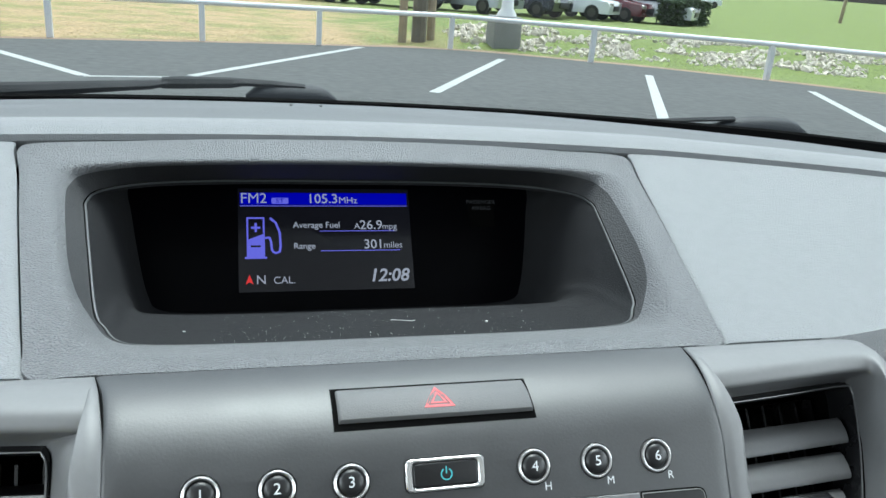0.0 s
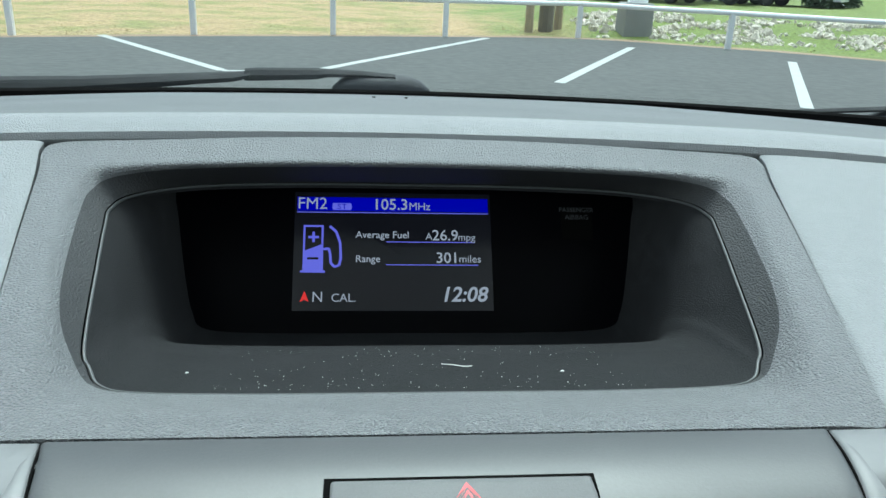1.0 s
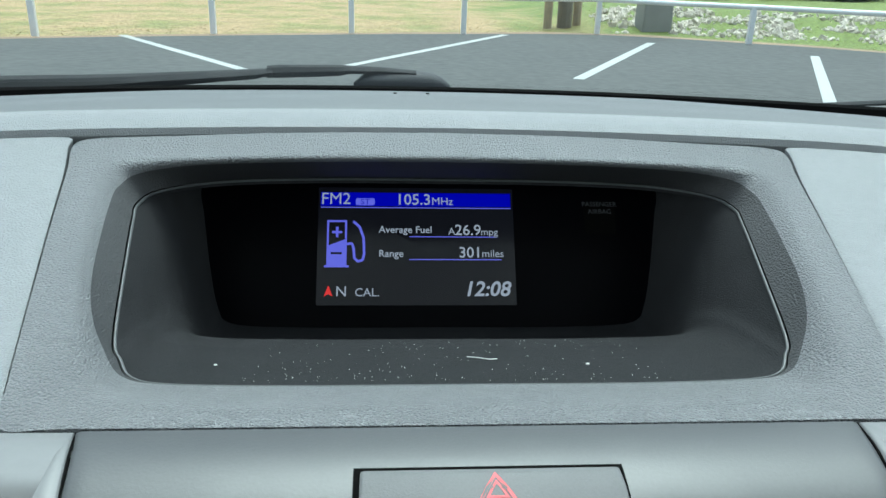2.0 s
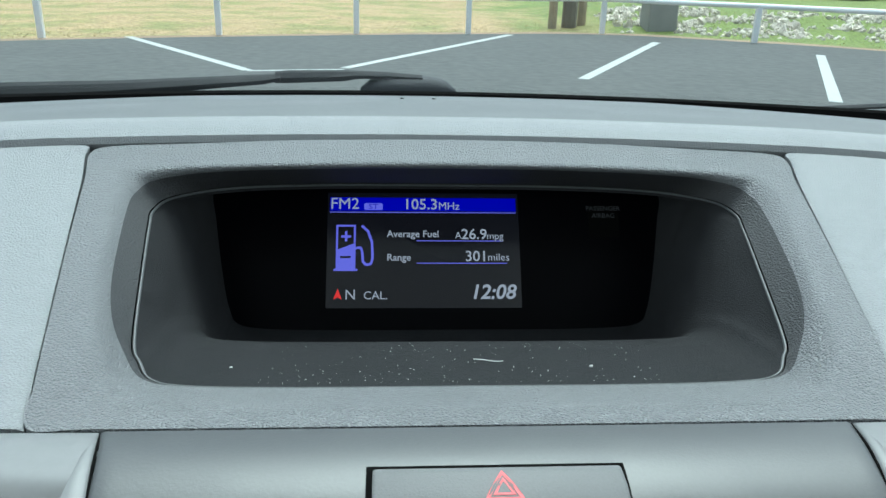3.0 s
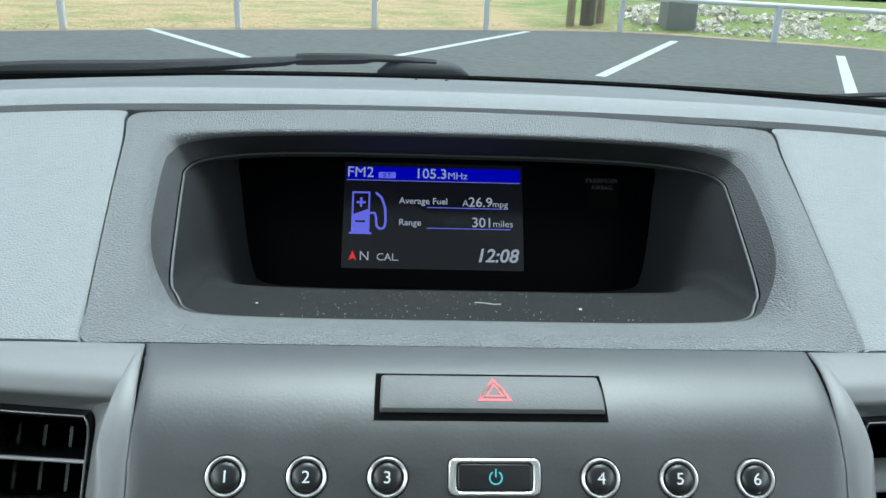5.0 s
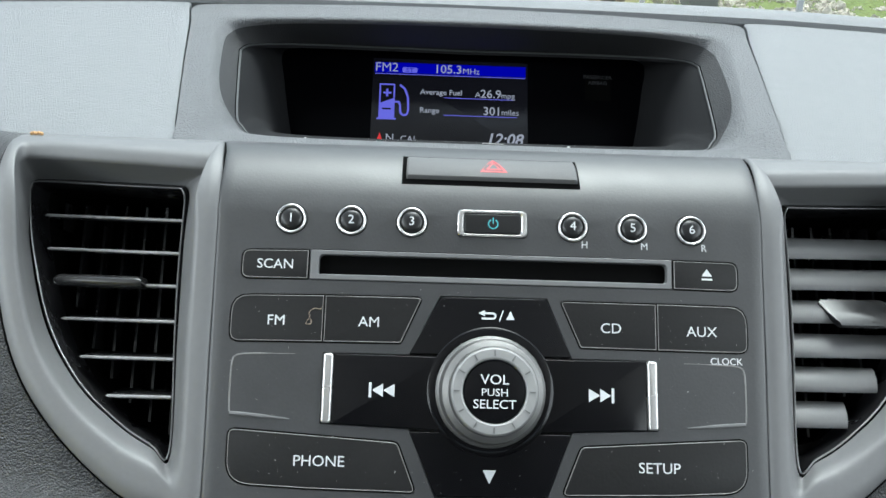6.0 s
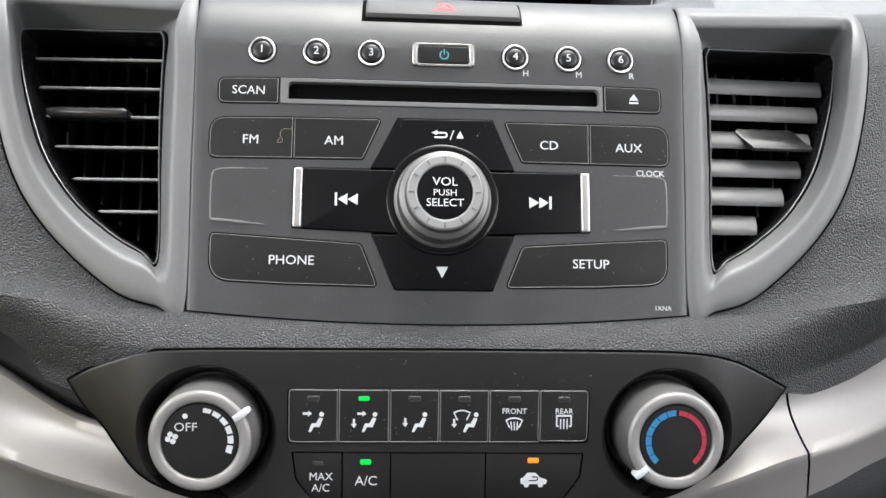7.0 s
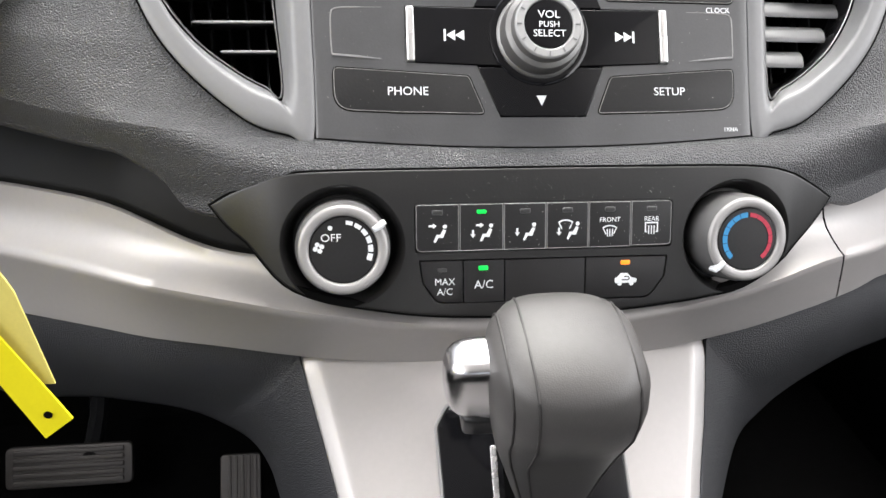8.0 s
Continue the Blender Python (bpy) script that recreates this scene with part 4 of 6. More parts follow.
part("ring", frame_ring(RADIO, rounded(box(-13.3, 13.1, 104.2, 114.4), 2.2), rounded(box(-11.1, 11.0, 105.2, 113.3), 1.6), -4.0, 0.9, 0.4), CHROME, power, "bright chrome surround")
marks("power_symbol", RADIO, [arc_band(0.2, 109.1, 1.55, 2.0, 120, 420, 16), box(-0.02, 0.42, 109.3, 111.6)], 0.78, TEAL, power)

slot = part("disc_slot", frame_ring(RADIO, rounded(box(-68.2, 68.3, 86.1, 97.3), 0.5), rounded(box(-65.0, 66.6, 88.2, 95.6), [0.6, 2.2, 2.2, 2.2]), -7, 0.35, 0.3), BEZEL, radio, "grey disc slot surround")
# Black slabs stand in for the shade inside the disc slot.
part("slot_ramp", slab(RADIO, rounded(box(-66.0, 67.2, 87.6, 96.2), 0.4), -8.5, -2.6, 0.2), HOLE, slot)
part("slot_opening", slab(RADIO, box(-61.4, 61.0, 88.4, 95.4), -7.5, -2.45, 0.05), HOLE, slot, "black slab painted as the dark disc opening")
lettering("clock_text", "CLOCK", RADIO, 88.0, 59.6, 2.5, 0.08, PRINT, radio, bold=0.02)
lettering("code_text", "1XNA", RADIO, 91.8, 2.6, 1.9, 0.08, PRINT, radio)
# pale tubes paint lit finger-recess edges at both ends of the key row
for sgn in (-1, 1):
    part("recess_edge", tube(catmull([RADIO @ Vector((sgn * x, y, -0.15)) for x, y in ((72, 58.4), (84, 58.2), (92.5, 57.6), (94.6, 55), (94.8, 48), (94.7, 42), (94.4, 37.2))], 3), [0.0002] * 3 + [0.0004] * 16, 6), EDGE_LIGHT, radio)
    part("recess_lip", tube(catmull([RADIO @ Vector((sgn * x, y, 0.0)) for x, y in ((94.2, 36.7), (88, 36.3), (80, 35.6), (72.5, 35.0))], 3), [0.0007] * 6 + [0.0005, 0.0004, 0.0003, 0.0001], 6), BEZEL, radio)

# hazard switch set into the roll of the faceplate
hz = bmesh.new()
prof = [(HAZ_S0 + 0.5, -8), (HAZ_S0 + 0.5, 1.2), (HAZ_S0 + 1.1, 2.0), (HAZ_S0 + 3, 2.3), ((HAZ_S0 + HAZ_S1) / 2, 2.1), (HAZ_S1 - 3, 1.2), (HAZ_S1 - 1.0, 0.8), (HAZ_S1 - 0.45, 0.2), (HAZ_S1 - 0.45, -8)]
secs = []
for x, d in ((-33.5, 0.8), (-33.2, 0.3), (-32.5, 0.0), (32.5, 0.0), (33.2, 0.3), (33.5, 0.8)):
    secs.append([on_stack(x, s, n - d if n > -8 else n, False) for s, n in prof])
stack(hz, Matrix(), secs)
# Black plate over the face paints the shadow gap round the switch.
gap = bmesh.new()
gs = span(HAZ_S0 - 2.0, HAZ_S1 + 0.6, 10)
stack(gap, Matrix(), [[on_stack(x, q, 0.14, False) for q in gs] + [on_stack(x, q, -0.3, False) for q in reversed(gs)] for x in (-35.2, 34.4)])
part("switch_shadow", gap, HOLE, radio, "black plate painting the shadow gap round the hazard switch", smooth=False)
hazard = part("hazard_switch", hz, surface("matt grey switch plastic", (0.11, 0.11, 0.112), 0.6, relief=0.00012, scale=120, vary=0.1), radio, "wide matt grey hazard switch", sharp=40)


def haz_mark(poly):
    """Flat print that follows the switch's curved face."""
    bmx = bmesh.new()
    for p in poly:
        fine = [(x0 + (x1 - x0) * j / 4, s0 + (s1 - s0) * j / 4) for (x0, s0), (x1, s1) in zip(p, p[1:] + p[:1]) for j in range(4)]
        lift = [2.3 - 0.2 * max(0, min(1, (s - 130.3) / 4.35)) - 0.9 * max(0, (s - 134.65) / 4.35) for _, s in fine]
        a = [bmx.verts.new(on_stack(x, s, n - 0.2, False)) for (x, s), n in zip(fine, lift)]
        b = [bmx.verts.new(on_stack(x, s, n + 0.12, False)) for (x, s), n in zip(fine, lift)]
        bmx.faces.new(list(reversed(a))), bmx.faces.new(b)
        for i in range(len(fine)):
            bmx.faces.new((a[i - 1], a[i], b[i], b[i - 1]))
    return bmx


def tri_edges(cx, cy, r, w):
    pts = [Vector((cx + r * 1.0 * math.cos(radians(a)), cy + r * math.sin(radians(a)))) for a in (90, 210, 330)]
    mid = Vector((cx, cy))
    ins = [mid + (p - mid) * (1 - 2 * w / r) for p in pts]
    return [[tuple(pts[i - 1]), tuple(pts[i]), tuple(ins[i]), tuple(ins[i - 1])] for i in range(3)]


part("hazard_symbol", haz_mark(tri_edges(0.6, 133.6, 6.2, 0.85) + tri_edges(0.6, 133.6, 3.5, 0.6)), RED, hazard, "red printed double triangle", smooth=False)

# volume dial
dial = part("volume_dial", lathe(RADIO, [(20.2, -4), (20.2, 1.2), (19.6, 2.0), (19.0, 2.4), (18.6, 8.5), (18.0, 10.2), (16.8, 10.9), (15.9, 11.3), (15.6, 14.4), (15.3, 15.3), (15.1, 12)], 0, 46.5, 72, False), DIAL_SIDE, radio, "dull silver stepped volume dial", sharp=30)
part("dial_face", lathe(RADIO, [(15.25, 12), (15.25, 15.5), (15.0, 16.0), (14.5, 16.4), (11.7, 16.5), (11.1, 16.1), (10.9, 12)], 0, 46.5, 72, False), DIAL_FACE, dial, "pale satin silver ring with fine ticks", sharp=30)
part("dial_base", lathe(RADIO, [(23.5, -5), (23.5, 0.3), (22.8, 0.8), (20.6, 0.9), (20.4, -5)], 0, 46.5, 64, False), GLOSS, dial, "gloss black dial surround")
cap = part("dial_cap", lathe(RADIO, [(10.8, 8), (10.8, 15.6), (10.4, 16.1), (8, 16.5), (4, 16.7), (0.3, 16.75)], 0, 46.5, 56), GLOSS, dial, "gloss black dial cap")
lettering("lettering", "VOL", RADIO, 0, 50.6, 3.3, 17.0, PRINT, cap, bold=0.02, wide=1.1)
lettering("lettering", "PUSH", RADIO, 0, 46.2, 2.5, 17.0, PRINT, cap, bold=0.012, wide=1.1)
lettering("lettering", "SELECT", RADIO, 0, 42.2, 3.0, 17.0, PRINT, cap, bold=0.015, wide=1.06)
for k in range(12):
    a = radians(30 * k)
    part("dial_tick", slab(RADIO, [(12.2 * math.cos(a) - 0.22 * math.sin(a), 46.5 + 12.2 * math.sin(a) + 0.22 * math.cos(a)), (12.2 * math.cos(a) + 0.22 * math.sin(a), 46.5 + 12.2 * math.sin(a) - 0.22 * math.cos(a)),
                                (14.2 * math.cos(a) + 0.22 * math.sin(a), 46.5 + 14.2 * math.sin(a) - 0.22 * math.cos(a)), (14.2 * math.cos(a) - 0.22 * math.sin(a), 46.5 + 14.2 * math.sin(a) + 0.22 * math.cos(a))], 15.0, 16.75, 0.05), surface("tick", (0.13, 0.13, 0.132), 0.4) if k == 0 else bpy.data.materials["tick"], dial)

# ---- air vents ----
VENT_IN = [(117.5, 117), (150, 117.2), (172, 117), (175.4, 115), (175.2, 108), (171.8, 88.5), (163.4, 63), (149.6, 43), (133.2, 29.6), (121, 22.8), (114, 20.3), (115, 60), (115.6, 100), (115.8, 113)]


VENT_LIP = [(111.2, 139.3), (150, 142.5), (179, 144.8), (186.3, 140)] + [(o[0] + (i[0] - o[0]) * 0.7, o[1] + (i[1] - o[1]) * 0.7) for o, i in zip(VENT_OUT[4:], VENT_IN[4:])]
VENT_SIDE = [(20.3, 114), (22.8, 121), (29.6, 133.2), (43, 149.6), (63, 163.4), (88.5, 171.8), (108, 175.2), (117, 175.4)]


def vent_side(y):
    """The vent's curved outboard edge at the height y."""
    for (a, p), (b, q) in zip(VENT_SIDE, VENT_SIDE[1:]):
        if y <= b:
            return p + (q - p) * (y - a) / (b - a)
    return 175


def vent(sgn):
    v = thing("air_vent", (sgn * 0.145, 0.2, 1.03), "grey-framed dashboard air vent with black louvres" if sgn < 0 else "grey-framed dashboard air vent with tilted louvres", "air vent", "dash air vents")
    normal = RADIO.to_3x3() @ Vector((0, 0, 1))
    rise = RADIO.to_3x3() @ Vector((0, 1, 0))

    def inner(x, y, up=0.0, out=0.0):
        """A point of the grille's plane, which leans back and away from the middle of the car."""
        t = (y - 20) / 97
        n0 = -7 - 14 * t
        n = n0 - 11 * max(0, t) * max(0, x - 113) / 60
        k = (318 - n) / (318 - n0)
        px, py = x * (1 - n0 / 360) * k, 10 + (20 + (y - 20) * 106 / 97 - 10) * k
        return Vector((sgn * px * 0.001, *(RADIO @ Vector((0, py + up, n + out))).yz))

    def outer(p, n):
        q = on_stack(p.x, p.y, n, back=False)
        return Vector((sgn * q.x, q.y, q.z))

    out, inn, edge = ([Vector(p) for p in catmull(c + c[:1], 6)[:-1]] for c in (VENT_OUT, VENT_IN, VENT_LIP))
    deep = [inner(*q) for q in inn]
    r0 = [outer(p, -14) for p in out]
    r1 = [outer(p, -0.5) for p in out]
    r2 = [outer(p.lerp(q, 0.05), 0.2) for p, q in zip(out, edge)]
    r3 = [outer(p.lerp(q, 0.5), 0.3) for p, q in zip(out, edge)]
    lip = [outer(e, 0.1) for e in edge]
    # below the lip a short upright face, then an undercut along the top edge
    hang = [min(1, max(0, (q.y - 96) / 18)) for q in inn]
    front = [(a.lerp(d, 0.52) + normal * 0.8).lerp(a - rise * 6.4 + normal * 0.2, h) for a, d, h in zip(lip, deep, hang)]
    under = [a.lerp(d, 0.86) - normal * (0.4 + 2.6 * h) + rise * 0.7 * h for a, d, h in zip(lip, deep, hang)]
    back = [d - normal * (0.5 + 3.0 * h) + rise * 0.6 * h for d, h in zip(deep, hang)]
    bm = bmesh.new()
    stack(bm, Matrix(), [r0, r1, r2, r3] + rolled_edge(r3, lip, front, 0.0035, 5) + rolled_edge(lip, front, under, 0.0022, 5) + [under, back], False, False)
    part("bezel", bm, BEZEL, v, "satin grey curved vent frame", sharp=65)
    cen = Vector((140, 80))
    big = [cen + (p - cen) * (1 + 1.0 / max(20, (p - cen).length)) for p in out]
    sml = [cen + (p - cen) * 0.95 for p in out]
    bm = bmesh.new()
    stack(bm, Matrix(), [[outer(p, -8) for p in big], [outer(p, -0.75) for p in big], [outer(p, -0.75) for p in sml]], False, False)
    part("joint", bm, HOLE, v, "thin black joint round the frame")
    # black grille frame with its edge highlight painted as a fine wire, and the duct behind
    mid = sum(deep, Vector()) / len(deep)

    def shrunk(mm, n):
        return [d + (mid - d).normalized() * mm * 0.001 + normal * n for d in deep]
    bm = bmesh.new()
    stack(bm, Matrix(), [shrunk(-0.8, -4.5), shrunk(0.3, -2.0), shrunk(1.2, -1.2), shrunk(1.9, -1.2)], False, False)
    part("inner_frame", bm, GRILLE, v, "gloss black grille frame")
    wire = shrunk(1.5, -0.5)
    part("frame_edge", tube(wire + wire[:1], 0.00032, 6, False), GLINT, v, "fine pale wire for the grille edge's highlight")
    bm = bmesh.new()
    stack(bm, Matrix(), [shrunk(1.9, -1.2), shrunk(2.6, -2.4), shrunk(2.6, -16)], False, False)
    part("duct_mouth", bm, GRILLE, v, "black mouth of the duct")
    bm = bmesh.new()
    stack(bm, Matrix(), [shrunk(2.6, -16), shrunk(2.6, -48)], False, True)
    part("duct", bm, HOLE, v, "black duct")
    # louvres: thin level blades on one side, tilted rounded slats on the other
    if sgn < 0:
        ys, tilt, gap_in, gap_out = [103.3, 90.7, 78.4, 65.6, 52.4, 39.4], radians(9), 0.4, 5.2
        section = [(0, -0.3), (0.3, -0.8), (1.0, -0.95), (17, -0.6), (17, 0.6), (1.0, 0.95), (0.3, 0.8), (0, 0.3)]
    else:
        ys, tilt, gap_in, gap_out = [96.6, 84.6, 72.2, 59.6, 47.4, 35.0, 25.0], radians(52), 0.2, 3.6
        section = [(-0.3, -0.6), (0.2, -1.1), (1.2, -1.3), (8, -0.8), (12, 0.0), (9.5, 1.3), (5, 1.7), (1.6, 1.1), (0.3, 0.5)]
    for y in ys:
        x0, x1 = 115.4 + gap_in, vent_side(y) - gap_out
        if sgn > 0:
            x1 = min(x1, vent_side(max(20.5, y + 3)) - gap_out)
        if x1 - x0 < 6:
            continue
        rings = []
        for x, e in ((x0, 0.9), (x0 + 0.4, 1.0), ((x0 + x1) / 2, 1.0), (x1 - 2.2, 1.0), (x1 - 0.8, 0.9), (x1, 0.55)):
            rings.append([inner(x + (a * 0.22 if sgn > 0 and x > x0 + 1 else 0), y, b * e * math.cos(tilt) + a * math.sin(tilt), -2.5 - a * math.cos(tilt) - (1.5 if e < 0.8 else 0.0) + b * e * math.sin(tilt)) for a, b in section])
        bm = bmesh.new()
        stack(bm, Matrix(), rings)
        blade = part("louvre", bm, GRILLE if sgn < 0 else SLAT_LIT, v, sharp=50)
        if sgn < 0:
            part("edge", tube([inner(x, y, 0.15, -2.35) for x in (x0 + 0.2, (x0 + x1) / 2, x1 - 1.5, x1 - 0.3)], [0.00062, 0.00062, 0.00062, 0.0002], 8), LOUVRE_HIGHLIGHT, blade, "leading edge with its highlight painted pale")
    # upright vanes behind
    for x in span(121, 169, 6):
        low = next((y for y in span(24, 110, 40) if vent_side(y) > x + 5), 108)
        rings = [[inner(x + d, y, 0, -20.5 - e) for d, e in ((-0.5, 0), (0.5, 0), (0.5, 14), (-0.5, 14))] for y in (low, 112)]
        bm = bmesh.new()
        stack(bm, Matrix(), rings)
        part("vane", bm, GRILLE, v)
    # adjusting tab on the third louvre
    bm = bmesh.new()
    if sgn < 0:
        y = 79.0
        sec = [(-2.2, -4), (-2.5, 1.5), (-2.1, 3.4), (-0.9, 4.6), (0.6, 4.7), (1.8, 3.8), (2.5, 1.6), (2.7, -4)]
        rings = [[inner(x, y, b * e, a * (0.8 + 0.2 * e)) for b, a in sec] for x, e in ((128.6, 0.5), (129.4, 0.85), (130.6, 1.0), (158.4, 1.0), (159.6, 0.85), (160.4, 0.5))]
        stack(bm, Matrix(), rings)
        part("tab", bm, TAB, v, "gloss black adjusting tab", sharp=50)
    else:
        y = 72.2
        sec = [(9.6, -6.0, 0), (4.2, -1.6, 1.8), (-0.6, 2.6, 3.6), (-1.8, 3.1, 3.8), (-2.7, 2.6, 3.8), (-2.6, 0.8, 3.6), (2.4, -3.8, 1.8), (8.2, -8.5, 0)]
        rings = [[inner(x + sh, y, b * e, a) for b, a, sh in sec] for x, e in ((130.0, 0.85), (131.0, 1.0), (155.5, 1.0), (156.6, 0.85))]
        stack(bm, Matrix(), rings)
        part("tab", bm, TAB, v, "gloss black paddle-shaped adjusting tab", sharp=40)
    return v


vent(-1)
vent(1)

# ---- climate panel ----
climate = thing("climate_panel", (0, 0.15, 0.93), "dark heating and cooling control panel with two dials", "climate controls")
outline = [tuple(p) for p in catmull(CLIM_OUT[:12], 3)] + [tuple(p) for p in catmull(CLIM_OUT[11:] + CLIM_OUT[:1], 3)[1:-1]]
bm = slab(CLIMATE, outline, -24, 0.0, 0.9)
KX, KY = 92.0, -17.5
ROW1 = [-60.2, -40.6, -20.5, -0.8, 19.0, 39.2, 59.0]
row1 = [box(a + 0.25, b - 0.25, -20.5 + 0.4 * (1 if i == 5 else 0), 0.3) for i, (a, b) in enumerate(zip(ROW1, ROW1[1:]))]
row1[0] = rounded(row1[0], [2.6, 0.3, 0.3, 1.4])
row1[5] = rounded(row1[5], [0.3, 2.6, 1.4, 0.3])
ROW2 = [-58.6, -38.8, -19.8, 18.0, 57.2]
row2 = [rounded([(-50.5, -43.6), (-39.1, -43.9), (-39.1, -25.0), (-58.2, -24.9), (-56.8, -35.0)], [6, 0.3, 0.3, 0.6, 5]), box(-38.5, -20.1, -44.2, -25.0), box(-19.5, 17.7, -44.2, -25.2), rounded([(18.3, -44.2), (48.5, -44.4), (55.8, -35.0), (57.0, -25.5), (18.3, -25.2)], [0.3, 7, 5, 0.6, 0.3])]
cuts = [slab(CLIMATE, rounded(box(-60.6, 59.4, -21.1, 0.8), 2.0), -4.0, 3, 0.01), slab(CLIMATE, inset(ccw(rounded([(-50.5, -43.9), (48.6, -44.7), (56.1, -35.0), (57.3, -25.2), (-58.5, -24.6), (-57.1, -35.0)], [6, 7, 5, 0.6, 0.6, 5])), -0.35), -5.0, 3, 0.01)]
for sx in (-1, 1):
    cuts.append(lathe(CLIMATE, [(22.0, -13), (23.0, -12), (24.4, -6.5), (25.8, -2.2), (26.8, -0.5), (27.6, 0.3), (28.1, 3)], sx * KX, KY, 56))
bm = carve(bm, cuts)
for x in [side * k for side in (-1, 1) for k in range(84, 148, 5)]:
    bmesh.ops.bisect_plane(bm, geom=bm.verts[:] + bm.edges[:] + bm.faces[:], plane_co=(x * 0.001, 0, 0), plane_no=(1, 0, 0))
for v in bm.verts:
    v.co.y += 5.5 * max(0, abs(v.co.x) - 0.1) ** 2
part("faceplate", bm, CLIMFACE, climate, "dark satin panel with pointed ends", sharp=30)
gk_o, gk_i = inset(ccw(outline), -0.9), inset(ccw(outline), 2.5)
bm = bmesh.new()
stack(bm, CLIMATE, [[(x, y, z) for x, y in loop] for loop, z in ((gk_o, -8), (gk_o, -0.55), (gk_i, -0.55), (gk_i, -8))], False, False)
for v in bm.verts:
    v.co.y += 5.5 * max(0, abs(v.co.x) - 0.1) ** 2
part("joint", bm, HOLE, climate, "thin black joint round the panel")


def seat_mark(cx, cy, s=1.0):
    """The bent seat shape of an airflow mark."""
    return [[(cx - 2.4 * s, cy - 3.6 * s), (cx - 1.5 * s, cy - 3.9 * s), (cx - 0.2 * s, cy - 1.7 * s), (cx + 1.9 * s, cy - 1.9 * s), (cx + 3.3 * s, cy + 1.6 * s), (cx + 1.9 * s, cy + 2.0 * s), (cx + 0.5 * s, cy - 0.4 * s), (cx - 1.1 * s, cy - 0.4 * s)], circle(cx + 2.7 * s, cy + 3.2 * s, 0.95 * s, 12)]


def arrow_right(x, y, w=3.6):
    return [box(x, x + w * 0.6, y - 0.45, y + 0.45), [(x + w * 0.55, y - 1.2), (x + w, y), (x + w * 0.55, y + 1.2)]]


def arrow_down(x, y, h=3.6):
    return [box(x - 0.45, x + 0.45, y - h * 0.6, y), [(x - 1.2, y - h * 0.55), (x + 1.2, y - h * 0.55), (x, y - h)]]


def screen_mark(cx, cy):
    """A windscreen outline with rising air lines."""
    out = arc_band(cx, cy - 3.6, 5.4, 6.0, 55, 125, 8) + []
    polys = [out, [(cx - 3.5, cy + 1.3), (cx - 2.9, cy + 1.0), (cx - 1.5, cy - 1.7), (cx - 2.1, cy - 1.9)], [(cx + 3.5, cy + 1.3), (cx + 2.9, cy + 1.0), (cx + 1.5, cy - 1.7), (cx + 2.1, cy - 1.9)]]
    for d in (-1.3, 0, 1.3):
        polys.append([(cx + d - 0.25, cy + 0.6), (cx + d + 0.25, cy + 0.6), (cx + d * 0.8 + 0.35, cy - 2.8), (cx + d * 0.8 - 0.15, cy - 2.8)])
    return polys


for i, poly in enumerate(row1):
    b = part("mode_button", slab(CLIMATE, inset(ccw(poly), 0.25), -4.0, 0.32, 0.1), KEYCAP, climate, "dark mode key with a white airflow mark")
    part("rim", frame_ring(CLIMATE, ccw(poly), inset(ccw(poly), 0.38), -4.0, 0.4, 0.14), EDGE_LIGHT, b, "pale key edge with a painted catchlight")
    cx, cy = (ROW1[i] + ROW1[i + 1]) / 2, -12.0
    lamp = part("lamp", slab(CLIMATE, rounded(box(cx - 2.2, cx + 2.2, -4.0, -2.2), 0.7), 0.0, 0.65, 0.2), LED_GREEN if i == 1 else LED_OFF, b, "lit green lamp" if i == 1 else "unlit lamp")
    if i != 1:
        part("lamp_lip", frame_ring(CLIMATE, rounded(box(cx - 2.5, cx + 2.5, -4.3, -2.0), 0.9), rounded(box(cx - 2.1, cx + 2.1, -3.8, -2.3), 0.6), 0.0, 0.5, 0.1), FACE, b)
    if i == 0:
        m = seat_mark(cx + 0.6, cy - 0.6) + arrow_right(cx - 4.0, cy + 2.9)
    elif i == 1:
        m = seat_mark(cx + 1.6, cy - 0.6) + arrow_right(cx - 2.6, cy + 2.9) + arrow_down(cx - 3.9, cy + 0.8)
    elif i == 2:
        m = seat_mark(cx + 1.4, cy - 0.6) + arrow_down(cx - 3.6, cy + 1.2)
    elif i == 3:
        m = seat_mark(cx + 2.0, cy - 0.6) + arrow_down(cx - 4.0, cy + 0.9) + screen_mark(cx - 0.9, cy + 2.2)[:3]
    elif i == 4:
        m = screen_mark(cx, cy - 0.8)
    else:
        m = [box(cx - 3.2, cx + 3.2, cy + 1.9, cy + 2.6), box(cx - 3.2, cx - 2.6, cy - 2.2, cy + 2.0), box(cx + 2.6, cx + 3.2, cy - 2.2, cy + 2.0), box(cx - 3.2, cx - 2.0, cy - 2.2, cy - 1.6), box(cx + 2.0, cx + 3.2, cy - 2.2, cy - 1.6)] + [box(cx + d - 0.25, cx + d + 0.25, cy - 3.0, cy + 1.0) for d in (-1.3, 0, 1.3)]
    marks("airflow_symbol", CLIMATE, m, 0.42, PRINT, b)
    if i >= 4:
        lettering("lettering", "FRONT" if i == 4 else "REAR", CLIMATE, cx, -7.9, 2.1, 0.42, PRINT, b, bold=0.015)
lowers = []
for i, poly in enumerate(row2):
    b = part(("max_button", "cooling_button", "blank_plate", "recirculation_button")[i], slab(CLIMATE, poly, -5.0, -0.3, 0.3), KEYCAP, climate)
    lowers.append(b)
